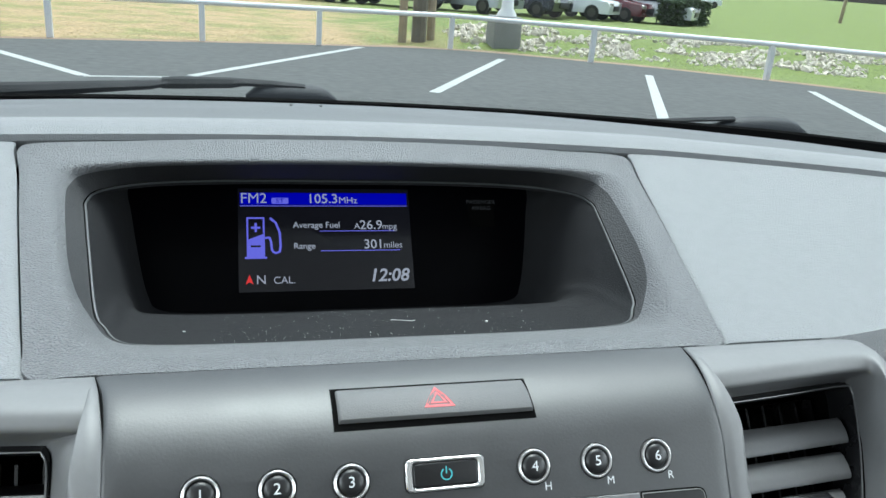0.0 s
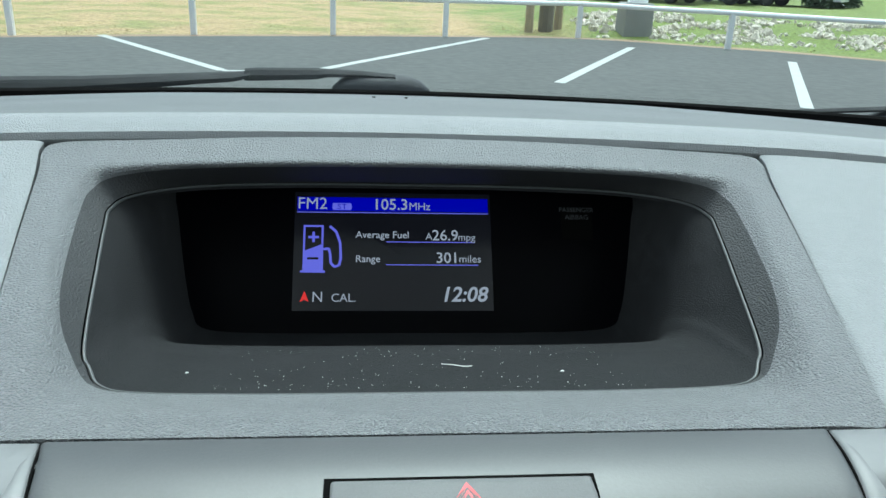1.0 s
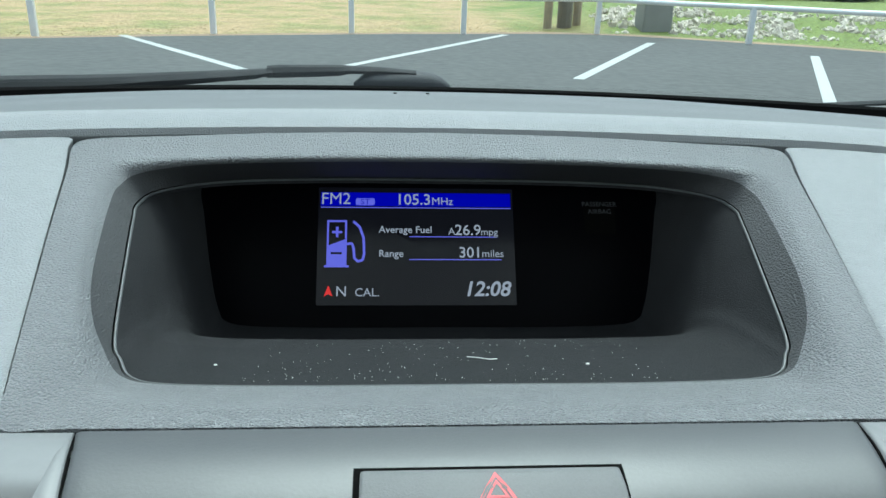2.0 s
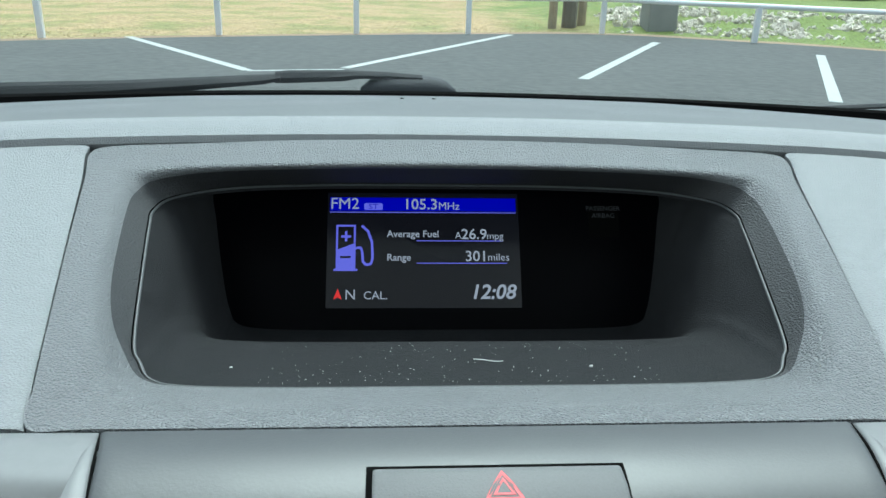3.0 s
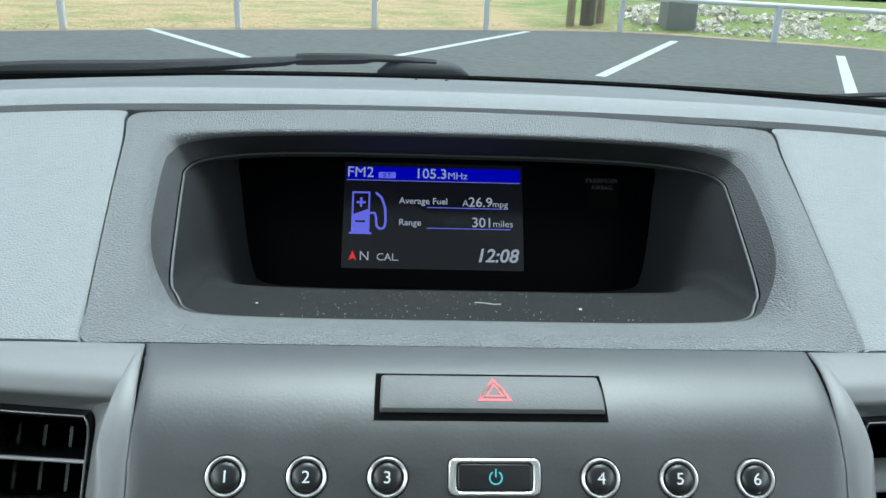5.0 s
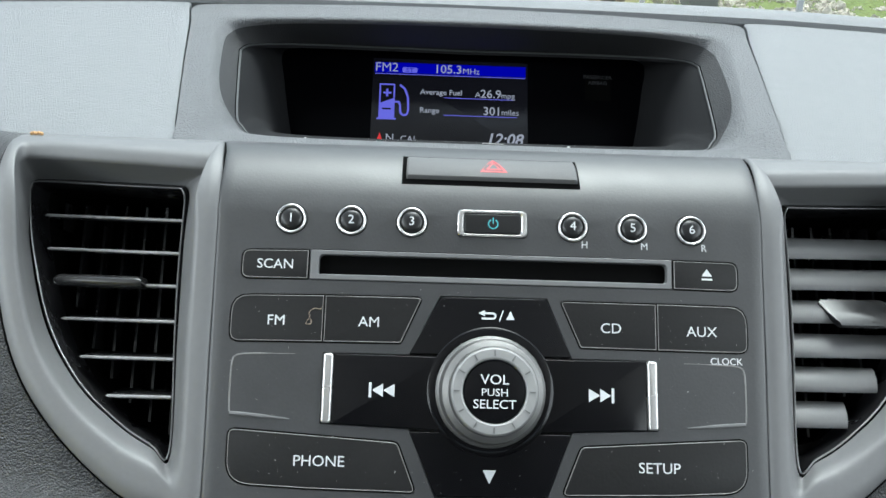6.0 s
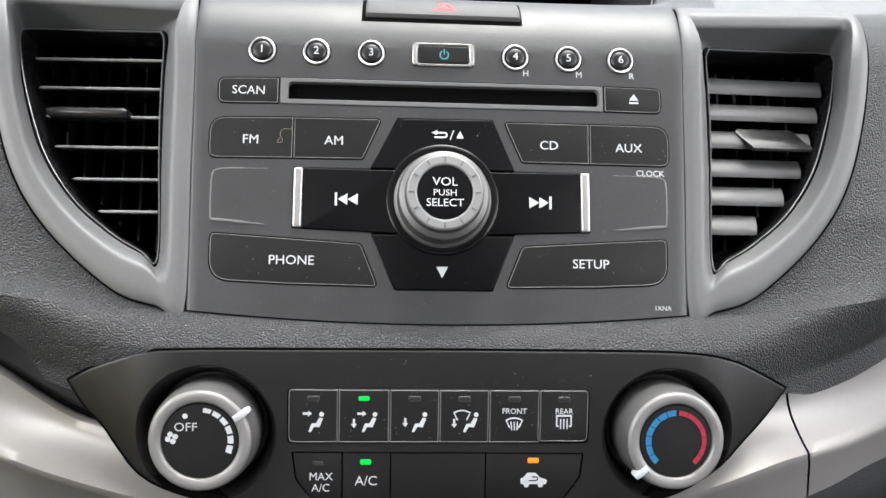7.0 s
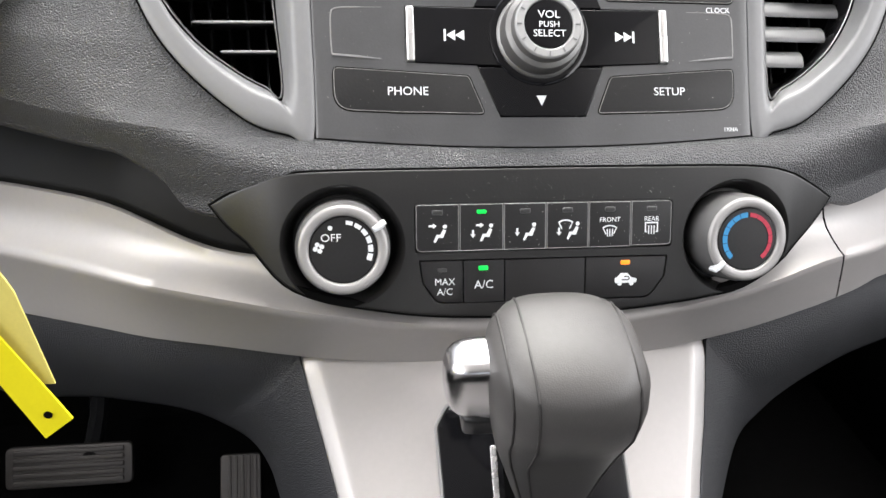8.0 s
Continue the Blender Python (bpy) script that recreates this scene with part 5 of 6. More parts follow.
part("lamp", slab(CLIMATE, rounded(box(-50.5, -46.3, -30.0, -28.2), 0.7), -1.0, 0.0, 0.2), LED_OFF, lowers[0], "unlit lamp")
part("lamp", slab(CLIMATE, rounded(box(-31.9, -27.5, -29.6, -27.5), 0.7), -1.0, 0.05, 0.2), LED_GREEN, lowers[1], "lit green lamp")
part("lamp", slab(CLIMATE, rounded(box(34.9, 39.4, -29.0, -26.9), 0.7), -1.0, 0.05, 0.2), LED_AMBER, lowers[3], "lit amber lamp")
lettering("lettering", "MAX", CLIMATE, -47.2, -34.3, 3.0, -0.22, PRINT, lowers[0])
lettering("lettering", "A/C", CLIMATE, -47.2, -38.8, 3.0, -0.22, PRINT, lowers[0])
lettering("lettering", "A/C", CLIMATE, -29.4, -36.0, 3.7, -0.22, PRINT, lowers[1])
carm = [rounded([(32.3, -37.6), (42.6, -37.6), (42.9, -35.8), (40.0, -34.9), (38.3, -33.0), (34.9, -33.0), (33.6, -34.6), (32.2, -35.4)], 0.5), circle(34.6, -37.8, 1.1, 14), circle(40.3, -37.8, 1.1, 14)]
marks("recirculation_symbol", CLIMATE, carm[:1] + carm[1:], -0.22, PRINT, lowers[3])
marks("recirculation_arrow", CLIMATE, [box(35.6, 38.4, -36.4, -35.9), arc_band(38.4, -35.4, 0.5, 1.0, -90, 90), box(36.8, 38.4, -34.9, -34.4)], -0.16, KEYCAP, lowers[3])


def rotary(sx, marks_fn, pointer, label):
    cx, cy = sx * KX, KY
    d = part("rotary_dial", lathe(CLIMATE, [(20.9, -12), (20.7, -2), (20.3, 4), (19.7, 7), (19.0, 8.4)], cx, cy, 64, False), DIAL, climate, label, sharp=30)
    part("ring", lathe(CLIMATE, [(19.2, 7.2), (19.15, 8.6), (18.7, 9.4), (18.0, 9.75), (15.8, 9.65), (15.0, 9.2), (14.6, 8.5), (14.5, 5)], cx, cy, 64, False), SATIN, d, "bright satin ring")
    c = part("dial_cap", lathe(CLIMATE, [(14.3, 3), (14.3, 8.3), (13.9, 8.7), (9, 8.9), (0.3, 9.0)], cx, cy, 56), KEYCAP, d, "dark printed dial cap")
    marks_fn(cx, cy, c)
    a = radians(pointer)
    u, w = Vector((math.cos(a), math.sin(a))), Vector((-math.sin(a), math.cos(a)))
    ctr = Vector((cx, cy))
    pts = [ctr + u * 15.2 + w * 1.3, ctr + u * 15.2 - w * 1.3, ctr + u * 19.2 - w * 1.4, ctr + u * 21.6 - w * 0.8, ctr + u * 21.6 + w * 0.8, ctr + u * 19.2 + w * 1.4]
    part("pointer", slab(CLIMATE, rounded([tuple(p) for p in pts], 0.4), 5.0, 10.3, 0.5), PRINT, d, "white pointer")


def fan_marks(cx, cy, c):
    z = 9.12
    for k in range(6):
        a = 84 - 18.5 * k
        flat("fan_step", CLIMATE, arc_band(cx, cy, 11.0 - 0.12 * k, 12.7, a, a - 14.6, 4), z, PRINT, c)
    lettering("lettering", "OFF", CLIMATE, cx - 5.2, cy + 5.4, 3.2, z, PRINT, c, wide=1.08)
    flat("off_dot", CLIMATE, circle(cx - 5.4, cy + 9.5, 1.0, 16), z, PRINT, c)
    blades = []
    for k in range(4):
        a = radians(90 * k + 20)
        blades.append(circle(cx - 10.4 + 1.45 * math.cos(a), cy + 1.2 + 1.45 * math.sin(a), 1.05, 10))
    marks("fan_symbol", CLIMATE, blades, z, PRINT, c)


def heat_marks(cx, cy, c):
    z = 9.12
    for k in range(7):
        a = 92 + 19.6 * k
        flat("cool_step", CLIMATE, arc_band(cx, cy, 10.0, 12.3, a, a + 18.0, 4), z, BLUE_INK, c)
        a = 86 - 19.6 * k
        flat("heat_step", CLIMATE, arc_band(cx, cy, 10.2, 12.1, a, a - 18.4, 4), z, RED_INK, c)


rotary(-1, fan_marks, 33, "charcoal fan speed dial with a silver ring")
rotary(1, heat_marks, 222, "charcoal temperature dial with a silver ring")

# ---- centre console and shifter ----
CONSOLE = plane_frame(0.1385, 0.904, 45.0) @ MM
console = thing("centre_console", (0, 0.08, 0.8), "silver-faced centre console below the dashboard", "console")
rows = [(2, -112.5, 92.5), (-1, -113.0, 93.0), (-4, -112.2, 92.6), (-8, -111.0, 92.0), (-16, -109.0, 90.5), (-25, -106.7, 89.0), (-34, -104.5, 87.3), (-44, -102, 85.4), (-54, -99.6, 83), (-65, -97, 80.5), (-120, -88, 70), (-200, -80, 62), (-330, -78, 60)]


def console_top(u, v):
    s, a, b = rows[v]
    side = min(u, 1 - u)
    drop = 3.6 * max(0, 1 - side / 0.042) ** 1.3
    dish = 2.4 * max(0, 1 - max(0, -s) / 14) ** 2
    return CONSOLE @ Vector((a + (b - a) * u, s, 1.8 * math.sin(math.pi * u) - drop - dish))


fascia = part("fascia", grid(console_top, [0, 0.006, 0.02, 0.034, 0.042] + span(0.055, 0.945, 18) + [0.958, 0.966, 0.98, 0.994, 1], list(range(len(rows)))), SILVER, console, "silver painted fascia")
thicken(fascia, 0.004)


# charcoal skin from under the silver bar round the corner and down the console's side, rolling back into the footwell
ARCH = {-1: [(-.45, .40, .745), (-.331, .30, .762), (-.238, .245, .795), (-.166, .197, .815), (-.131, .166, .791), (-.113, .09, .70), (-.108, -.05, .57)],
        1: [(.45, .36, .775), (.35, .275, .802), (.236, .210, .826), (.163, .172, .821), (.137, .150, .792), (.108, .075, .70), (.100, -.05, .57)]}


def arch_sheet(sgn):
    far = catmull(ARCH[sgn], 16)
    corner = -0.113 if sgn < 0 else 0.0945

    def top_edge(t):
        if t <= 1:
            x = sgn * 0.45 + (corner - sgn * 0.45) * t
            return Vector((x, 0.1400 + sweep(x, 0.95), smooth_at(FOOT[sgn], abs(x)) - 0.0012))
        d = -1 - 329 * (t - 1) ** 2
        for (s0, a0, b0), (s1, a1, b1) in zip(rows[1:], rows[2:]):
            if d >= s1:
                k = (d - s0) / (s1 - s0)
                x = a0 + (a1 - a0) * k if sgn < 0 else b0 + (b1 - b0) * k
                return CONSOLE @ Vector((x + sgn * 0.4, d, -3.4))
        return CONSOLE @ Vector((rows[-1][1] if sgn < 0 else rows[-1][2], -330, -3.4))

    def fn(t, v):
        a = top_edge(t)
        k = min(t / 2, 0.99999) * (len(far) - 1)
        e = far[int(k)].lerp(far[min(int(k) + 1, len(far) - 1)], k - int(k))
        if v < 0:
            return a + Vector((0, 0.008, 0.001))
        if v > 1:
            return e + Vector((sgn * 0.004, 0.10 * (v - 1), -0.004))
        bulge = 0.016 * math.sin(math.pi * v) ** 0.9 * (1 - 0.25 * v)
        return a.lerp(e, v) + Vector((-sgn * 0.15, -0.8, 0.35)) * bulge
    return grid(fn, span(0, 2, 90), [-1, 0, 0.015] + span(0.06, 1, 18) + [1.15, 2.0])


for sgn in (-1, 1):
    part("cheek", arch_sheet(sgn), PAD_LOW, console, "charcoal grained knee panel and console side", sharp=70)
gate_poly = rounded([(-50, -36), (-44, -26.0), (30, -26.0), (39, -40), (42, -140), (-46, -140)], [5, 6, 6, 6, 4, 4])
gate = part("gate_plate", slab(CONSOLE, gate_poly, -1, 2.6, 0.6), GLOSS, console, "gloss black shift gate")
part("gate_rim", frame_ring(CONSOLE, inset(ccw(gate_poly), -1.4), ccw(gate_poly), -0.5, 3.0, 0.4), SATIN, gate, "thin satin rim")
# The plate is uncut; a black slab paints the slot's dark depth.
part("gate_slot", slab(CONSOLE, rounded(box(-20, 18, -135, -46), 4), 1.0, 2.75, 0.05), HOLE, gate, "black slab in place of the dark lever slot")
part("gate_track", slab(CONSOLE, rounded(box(-25.5, -22.5, -135, -46), 1), 1.0, 3.2, 0.3), CHROME, gate, "bright slot edge")

shifter = thing("gear_shifter", (-0.008, 0.10, 0.85), "leather-wrapped gear shifter with a chrome release button", "gear shifter")
AX0, AX1 = Vector((0.005, 0.098, 0.836)), Vector((-0.0105, 0.064, 0.968))
axis = (AX1 - AX0).normalized()
SX = Vector((1, 0, 0))
SY = axis.cross(SX).normalized()
KNOB = [(0.00, .0125, .0125, 0), (0.10, .0160, .0135, 0), (0.22, .0200, .0142, 0), (0.36, .0240, .0160, 0), (0.50, .0280, .0195, 0), (0.62, .0302, .0248, 0), (0.73, .0312, .0300, 0), (0.82, .0316, .0312, 0), (0.89, .0308, .0300, 0), (0.945, .0280, .0268, 0), (0.975, .0230, .0215, 0), (0.99, .0150, .0138, 0), (0.998, .0070, .0065, 0), (1.0, .0010, .001, 0)]


def knob_point(t, a, grow=0.0):
    for (t0, w0, d0, _), (t1, w1, d1, _) in zip(KNOB, KNOB[1:]):
        if t <= t1:
            k = (t - t0) / (t1 - t0)
            w, d = w0 + (w1 - w0) * k, d0 + (d1 - d0) * k
            break
    ca, sa = math.cos(a), math.sin(a)
    e = 0.72
    return AX0 + (AX1 - AX0) * t + SX * (w + grow) * math.copysign(abs(ca) ** e, ca) + SY * (d + grow) * math.copysign(abs(sa) ** e, sa) + axis * grow * max(0, t - 0.8) * 4


ts = [0, 0.05, 0.1, 0.16, 0.22, 0.29, 0.36, 0.43, 0.5, 0.56, 0.62, 0.68, 0.73, 0.78, 0.82, 0.86, 0.89, 0.92, 0.945, 0.962, 0.975, 0.983, 0.99, 0.998, 1.0]
bm = bmesh.new()
stack(bm, Matrix(), [[knob_point(t, 2 * math.pi * j / 48) for j in range(48)] for t in ts])
knob = part("knob", bm, LEATHER, shifter, "dark grey leather knob", sharp=80)
WIDE = [(t, knob_point(t, 0.0).x - (AX0 + (AX1 - AX0) * t).x) for t in span(0.04, 0.994, 90)]
for x0, cap in ((-0.0165, 0.58), (-0.0250, 0.82), (0.0225, 0.78)):
    front, rear = [], []
    for t, w in WIDE:
        k = min(abs(x0) / w, 1.0) if t > 0.7 else min(abs(x0) / w, cap)
        if k >= 1.0:
            break
        a = math.acos(math.copysign(k ** (1 / 0.72), x0))
        front.append(knob_point(t, -a, 0.0001))
        rear.append(knob_point(t, a, 0.0001))
    part("seam", tube(front + rear[::-1], 0.0006, 6), STITCH, knob, "stitched seam")
bm = bmesh.new()
c0 = Vector((-0.036, 0.076, 0.938))
rings = []
for d, s in ((0.006, 1.0), (-0.006, 1.0), (-0.0105, 0.965), (-0.0140, 0.88), (-0.0165, 0.74), (-0.0180, 0.55), (-0.0187, 0.32), (-0.0190, 0.1)):
    rings.append([c0 + Vector((d, 0, 0)) + (SY * p[0] + axis * p[1]) * s for p in rounded([(-0.010, -0.017), (0.010, -0.017), (0.010, 0.018), (-0.010, 0.018)], 0.0065, 5)])
stack(bm, Matrix(), rings)
part("release_button", bm, MIRROR, shifter, "polished chrome release button", sharp=70)
skirt = []
for d, k in ((0.008, 1.0), (-0.007, 1.0), (-0.0115, 0.9), (-0.0125, 0.7)):
    skirt.append([c0 + Vector((d, 0, 0)) + SY * p[0] * k + axis * (p[1] - 0.0225) for p in rounded([(-0.0085, -0.006), (0.0085, -0.006), (0.0092, 0.006), (-0.0092, 0.006)], 0.002, 3)])
bm = bmesh.new()
stack(bm, Matrix(), skirt)
part("button_skirt", bm, BLACK, shifter, "black plastic skirt below the button", sharp=50)
part("lever", tube([AX0 - axis * 0.03, AX0 + axis * 0.004], 0.008, 16), CHROME, shifter, "bright metal lever")

# ---- footwell ----
brake = thing("brake_pedal", (-0.42, 0.60, 0.39), "metal-faced brake pedal with ribbed strips", "pedal")
PB = plane_frame(0.60, 0.383, 35, -0.425) @ MM
part("pad", slab(PB, rounded(box(-80, 72, -22, 30), 8), -8, 0, 2), PEDAL, brake)
for k in range(5):
    part("rib", slab(PB, rounded(box(-70, 62, -18 + 9.4 * k, -12 + 9.4 * k), 2), -1, 3, 1), PEDAL, brake)
part("arm", tube([PB @ Vector((20, 10, -6)), PB @ Vector((20, 60, -40)), PB @ Vector((20, 190, -60))], 0.012, 8), BLACK, brake)
gas = thing("accelerator_pedal", (-0.23, 0.62, 0.38), "metal-faced accelerator pedal with ribbed strips", "pedal")
PG = plane_frame(0.62, 0.318, 40, -0.225) @ MM
part("pad", slab(PG, rounded(box(-28, 26, -80, 38), 7), -7, 0, 2), PEDAL, gas)
for k in range(5):
    part("rib", slab(PG, rounded(box(-17 + 8.5 * k, -13 + 8.5 * k, -70, 36), 1.5), -1, 2.5, 0.8), PEDAL, gas)

# ---- key tag ----
tag = thing("key_tag", (-0.2, 0.05, 1.0), "bright yellow plastic key tag hanging from the ignition", "key tag")


def bent(name, corners, thick, material, holes=()):
    bm = bmesh.new()
    n = (Vector(corners[1]) - Vector(corners[0])).cross(Vector(corners[-1]) - Vector(corners[0])).normalized() * thick
    lo, hi = [bm.verts.new(Vector(c)) for c in corners], [bm.verts.new(Vector(c) + n) for c in corners]
    bm.faces.new(list(reversed(lo))), bm.faces.new(hi)
    for i in range(len(corners)):
        bm.faces.new((lo[i - 1], lo[i], hi[i], hi[i - 1]))
    return bm


# The unseen upper-left end is added to throw yellow onto the silver bar.
part("band", bent("band", [(-0.2035, .050, .969), (-.194, .050, .944), (-.184, .050, .952), (-.1885, .050, .9625), (-.2055, .0505, 1.000), (-0.262, .056, 1.075), (-0.318, .062, 1.050), (-0.300, .060, .985), (-0.255, .055, .955)], 0.0008, YELLOW), YELLOW, tag, "yellow strip with a punched hole and an added unseen end", smooth=False)
part("sleeve", bent("sleeve", [(-.196, .053, .9655), (-.1875, .053, .9655), (-.193, .054, 1.001), (-.197, .054, 1.012), (-.240, .056, 1.05), (-.262, .056, 1.00), (-.225, .054, .985)], 0.0008, TAN_TAG), TAN_TAG, tag, "pale yellow translucent sleeve", smooth=False)
part("hole", tube([(-.1912, .0496, .9545), (-.1912, .0512, .9545)], 0.0014, 14), HOLE, tag, "punched hole")

# ---- dust and lint on the surfaces ----
rng = random.Random(7)
bm = bmesh.new()


def speck(p, r):
    ico = bmesh.ops.create_icosphere(bm, subdivisions=1, radius=r, matrix=Matrix.Translation(p) @ Matrix.Diagonal((1, rng.uniform(0.6, 1.2), 0.6, 1)))
    return ico


def recess_floor(y):
    front, back = ring_c1[0], ring_d[0]
    return front.z + (back.z - front.z) * shelf_at(max(0, (y - front.y) / (back.y - front.y)))


for p, r in (((-.0868, .3290, recess_floor(.329) + .0003), .0007), ((.0462, .3275, recess_floor(.3275) + .0004), .0008), ((-.1175, .2895, 1.1135), .0007), ((.0888, .335, recess_floor(.335) + .0002), .0004)):
    speck(Vector(p), r)
for k in range(320):
    x, t = rng.uniform(-.10, .10), rng.random() ** 2
    speck(Vector((x, .314 + .05 * t, recess_floor(.314 + .05 * t) + .0001)), rng.uniform(.00007, .0002))
for k in range(460):
    speck(RADIO @ Vector((rng.uniform(-98, 98), rng.uniform(2, 84), 0.35)), 0.00005 + 0.00011 * rng.random() ** 2.5)
for k in range(200):
    speck(CLIMATE @ Vector((rng.uniform(-60, 60), rng.uniform(-20, 13), 0.4)), rng.uniform(.00006, .00013))
tagged(part("dust", bm, DUST, smooth=False), "pale dust specks lying on the dash surfaces", "dust", kind="stuff")
fibre = thing("lint_fibre", (0.0, .33, 1.1), "pale lint fibre lying in the display recess", "lint")
part("strand", tube(catmull([(x, y, recess_floor(y) + .0002) for x, y in ((0.003, .337), (0.007, .336), (.011, .334), (.014, .3345))], 4), 0.00018, 5), DUST, fibre)
fibre2 = thing("lint_fibre", (-.065, .2, 1.07), "pale curled lint fibre stuck on a radio key", "lint")
part("strand", tube(catmull([RADIO @ Vector((x, y, 0.4)) for x, y in ((-67.5, 71.5), (-68.6, 69.5), (-66.5, 69.8), (-67.6, 73.2), (-65.8, 75.2), (-63.6, 75.0), (-62.6, 76.0))], 4), 0.0001, 5), LINT, fibre2)
crumb = thing("crumb", (-.187, .263, 1.1145), "small tan crumb on the vent frame", "crumb")
bm = bmesh.new()
for k in range(5):
    bmesh.ops.create_icosphere(bm, subdivisions=1, radius=.0009, matrix=Matrix.Translation((-.1895 + .0010 * k, .2635, 1.1158 + .0003 * (k % 2))))
part("grain", bm, CRUMB, crumb)

# ---- outside: wipers and cowl ----
def bar_along(pts, deep=0.007):
    """A wedge-shaped bar along the glass from (x, lowest, highest)."""
    bm = bmesh.new()
    rings = []
    for x, lo, hi in pts:
        y, h = base_y(x) + 0.062, hi - lo
        rings.append([(x, y - deep, lo), (x, y - deep, lo + 0.45 * h), (x, y - 0.3 * deep, lo + 0.85 * h), (x, y + 0.5 * deep, hi), (x, y + deep, hi - 0.1 * h), (x, y + deep, lo)])
    stack(bm, Matrix(), rings)
    return bm


def hump(x0, x1, z0, tops):
    """A rounded pivot cover from its tops along x."""
    bm = bmesh.new()
    rings = []
    for k, z in enumerate(tops):
        x = x0 + (x1 - x0) * k / (len(tops) - 1)
        y = base_y(x) + 0.066
        e = 0.6 + 0.4 * math.sin(math.pi * k / (len(tops) - 1))
        rings.append([(x, y - 0.016 * e, z0 - 0.012), (x, y - 0.015 * e, z0 + 0.5 * (z - z0)), (x, y - 0.010 * e, z0 + 0.85 * (z - z0)), (x, y, z), (x, y + 0.014 * e, z0 + 0.8 * (z - z0)), (x, y + 0.018 * e, z0 - 0.012)])
    stack(bm, Matrix(), rings)
    return bm


w = thing("wiper", (-0.012, base_y(0) + 0.06, 1.125), "black windscreen wiper parked along the glass", "windscreen wiper", "windscreen wipers")
part("blade", bar_along([(-0.62, 1.104, 1.124), (-0.48, 1.112, 1.132), (-0.344, 1.1205, 1.1369), (-0.26, 1.1240, 1.1368), (-0.172, 1.1312, 1.1398), (-0.14, 1.1337, 1.1413), (-0.126, 1.1372, 1.1422)]), RUBBER, w, "black rubber blade", sharp=25)
part("arm", bar_along([(-0.131, 1.1345, 1.1440), (-0.12, 1.1345, 1.1449), (-0.069, 1.1365, 1.1455), (-0.060, 1.1385, 1.1450), (-0.030, 1.1390, 1.1440), (0.0, 1.1385, 1.1418)], 0.005), RUBBER, w, "black painted arm", sharp=25)
part("pivot_cover", hump(-0.056, 0.031, 1.125, [1.130, 1.1375, 1.1402, 1.1408, 1.1410, 1.1411, 1.1410, 1.1407, 1.1398, 1.1365, 1.129]), COWL, w, "rounded black pivot cover", sharp=60)
w = thing("wiper", (0.4, base_y(0.4) + 0.06, 1.125), "black windscreen wiper parked along the glass", "windscreen wiper", "windscreen wipers")
part("blade", bar_along([(0.315, 1.1225, 1.1245), (0.346, 1.1245, 1.1274), (0.385, 1.1290, 1.1323), (0.428, 1.1339, 1.1378)], 0.004), RUBBER, w, "black rubber blade", sharp=25)
part("arm", bar_along([(0.360, 1.1255, 1.1278), (0.395, 1.1247, 1.1270), (0.425, 1.1235, 1.1260)], 0.004), PEDAL, w, "worn grey metal arm", sharp=25)
part("pivot_cover", hump(0.408, 0.492, 1.118, [1.1275, 1.1310, 1.1340, 1.1365, 1.1382, 1.1395, 1.1402, 1.1405, 1.1405, 1.1380, 1.1300]), COWL, w, "rounded black pivot cover", sharp=60)
tagged(part("cowl", grid(lambda u, v: Vector((u, base_y(u) + (0.029, 0.0325, 0.036, 0.075, 0.16)[v], (1.118, 1.1300, 1.1318, 1.108, 1.090)[v])), span(-0.70, 0.70, 60), [0, 1, 2, 3, 4]), HOLE), "black plastic cowl along the windscreen base", "cowl", kind="structure")

# ---- outside: car park, fence, lawn, far cars ----
def sheet(name, pts, z, material, label, category, depth=0.02):
    bm = bmesh.new()
    pts = ccw(pts)
    lo, hi = [bm.verts.new((x, y, z - depth)) for x, y in pts], [bm.verts.new((x, y, z)) for x, y in pts]
    bm.faces.new(list(reversed(lo))), bm.faces.new(hi)
    for i in range(len(pts)):
        bm.faces.new((lo[i - 1], lo[i], hi[i], hi[i - 1]))
    ob = part(name, bm, material, smooth=False)
    return tagged(ob, label, category, kind="structure")


def ground_z(x, y):
    rise = max(0, math.hypot(x, y) - 45) * 0.01
    d = y - (14.95 - 0.23 * (x - 4.2))
    bank = min(1, max(0, d / 2.2)) * min(1, max(0, (x - 3.6) / 1.2)) * min(1, max(0, (9 - d) / 4)) * min(1, max(0, (24 - x) / 6))
    rise += 0.34 * bank
    return -0.03 + rise + 0.05 * noise.noise(Vector((x * 0.3, y * 0.3, 0))) * (1 if y > 16 else 0)


gx = [-600, -300, -150, -80, -50] + span(-40, 60, 140) + [80, 120, 200, 350, 600]
gy = [-600, -200, -80, -30] + span(-10, 60, 120) + [70, 90, 130, 200, 350, 700]
ground = part("ground", grid(lambda u, v: Vector((u, v, ground_z(u, v))), gx, gy), GRASS)
ground.data.transform(Matrix.Translation(ground.location))
ground.location = (0, 0, 0)
tagged(ground, "patchy dry and green grass around the car park", "grass", kind="structure")
EDGE = [(-16, 6.6), (-8, 10.2), (-5.2, 11.55), (-3.26, 12.4), (-0.23, 13.48), (2.1, 14.15), (3.2, 14.38), (4.4, 14.3), (6.0, 13.6), (7.6, 12.75), (10.1, 10.7), (14, 7.2), (20, 1.0), (26, -8)]
edge = [(p.x, p.y) for p in catmull([(x, y) for x, y in EDGE], 4)]
sheet("pavement", edge + [(26, -40), (-30, -40), (-30, -2)], 0.0, ASPHALT, "dark weathered asphalt car park", "asphalt", 0.05)
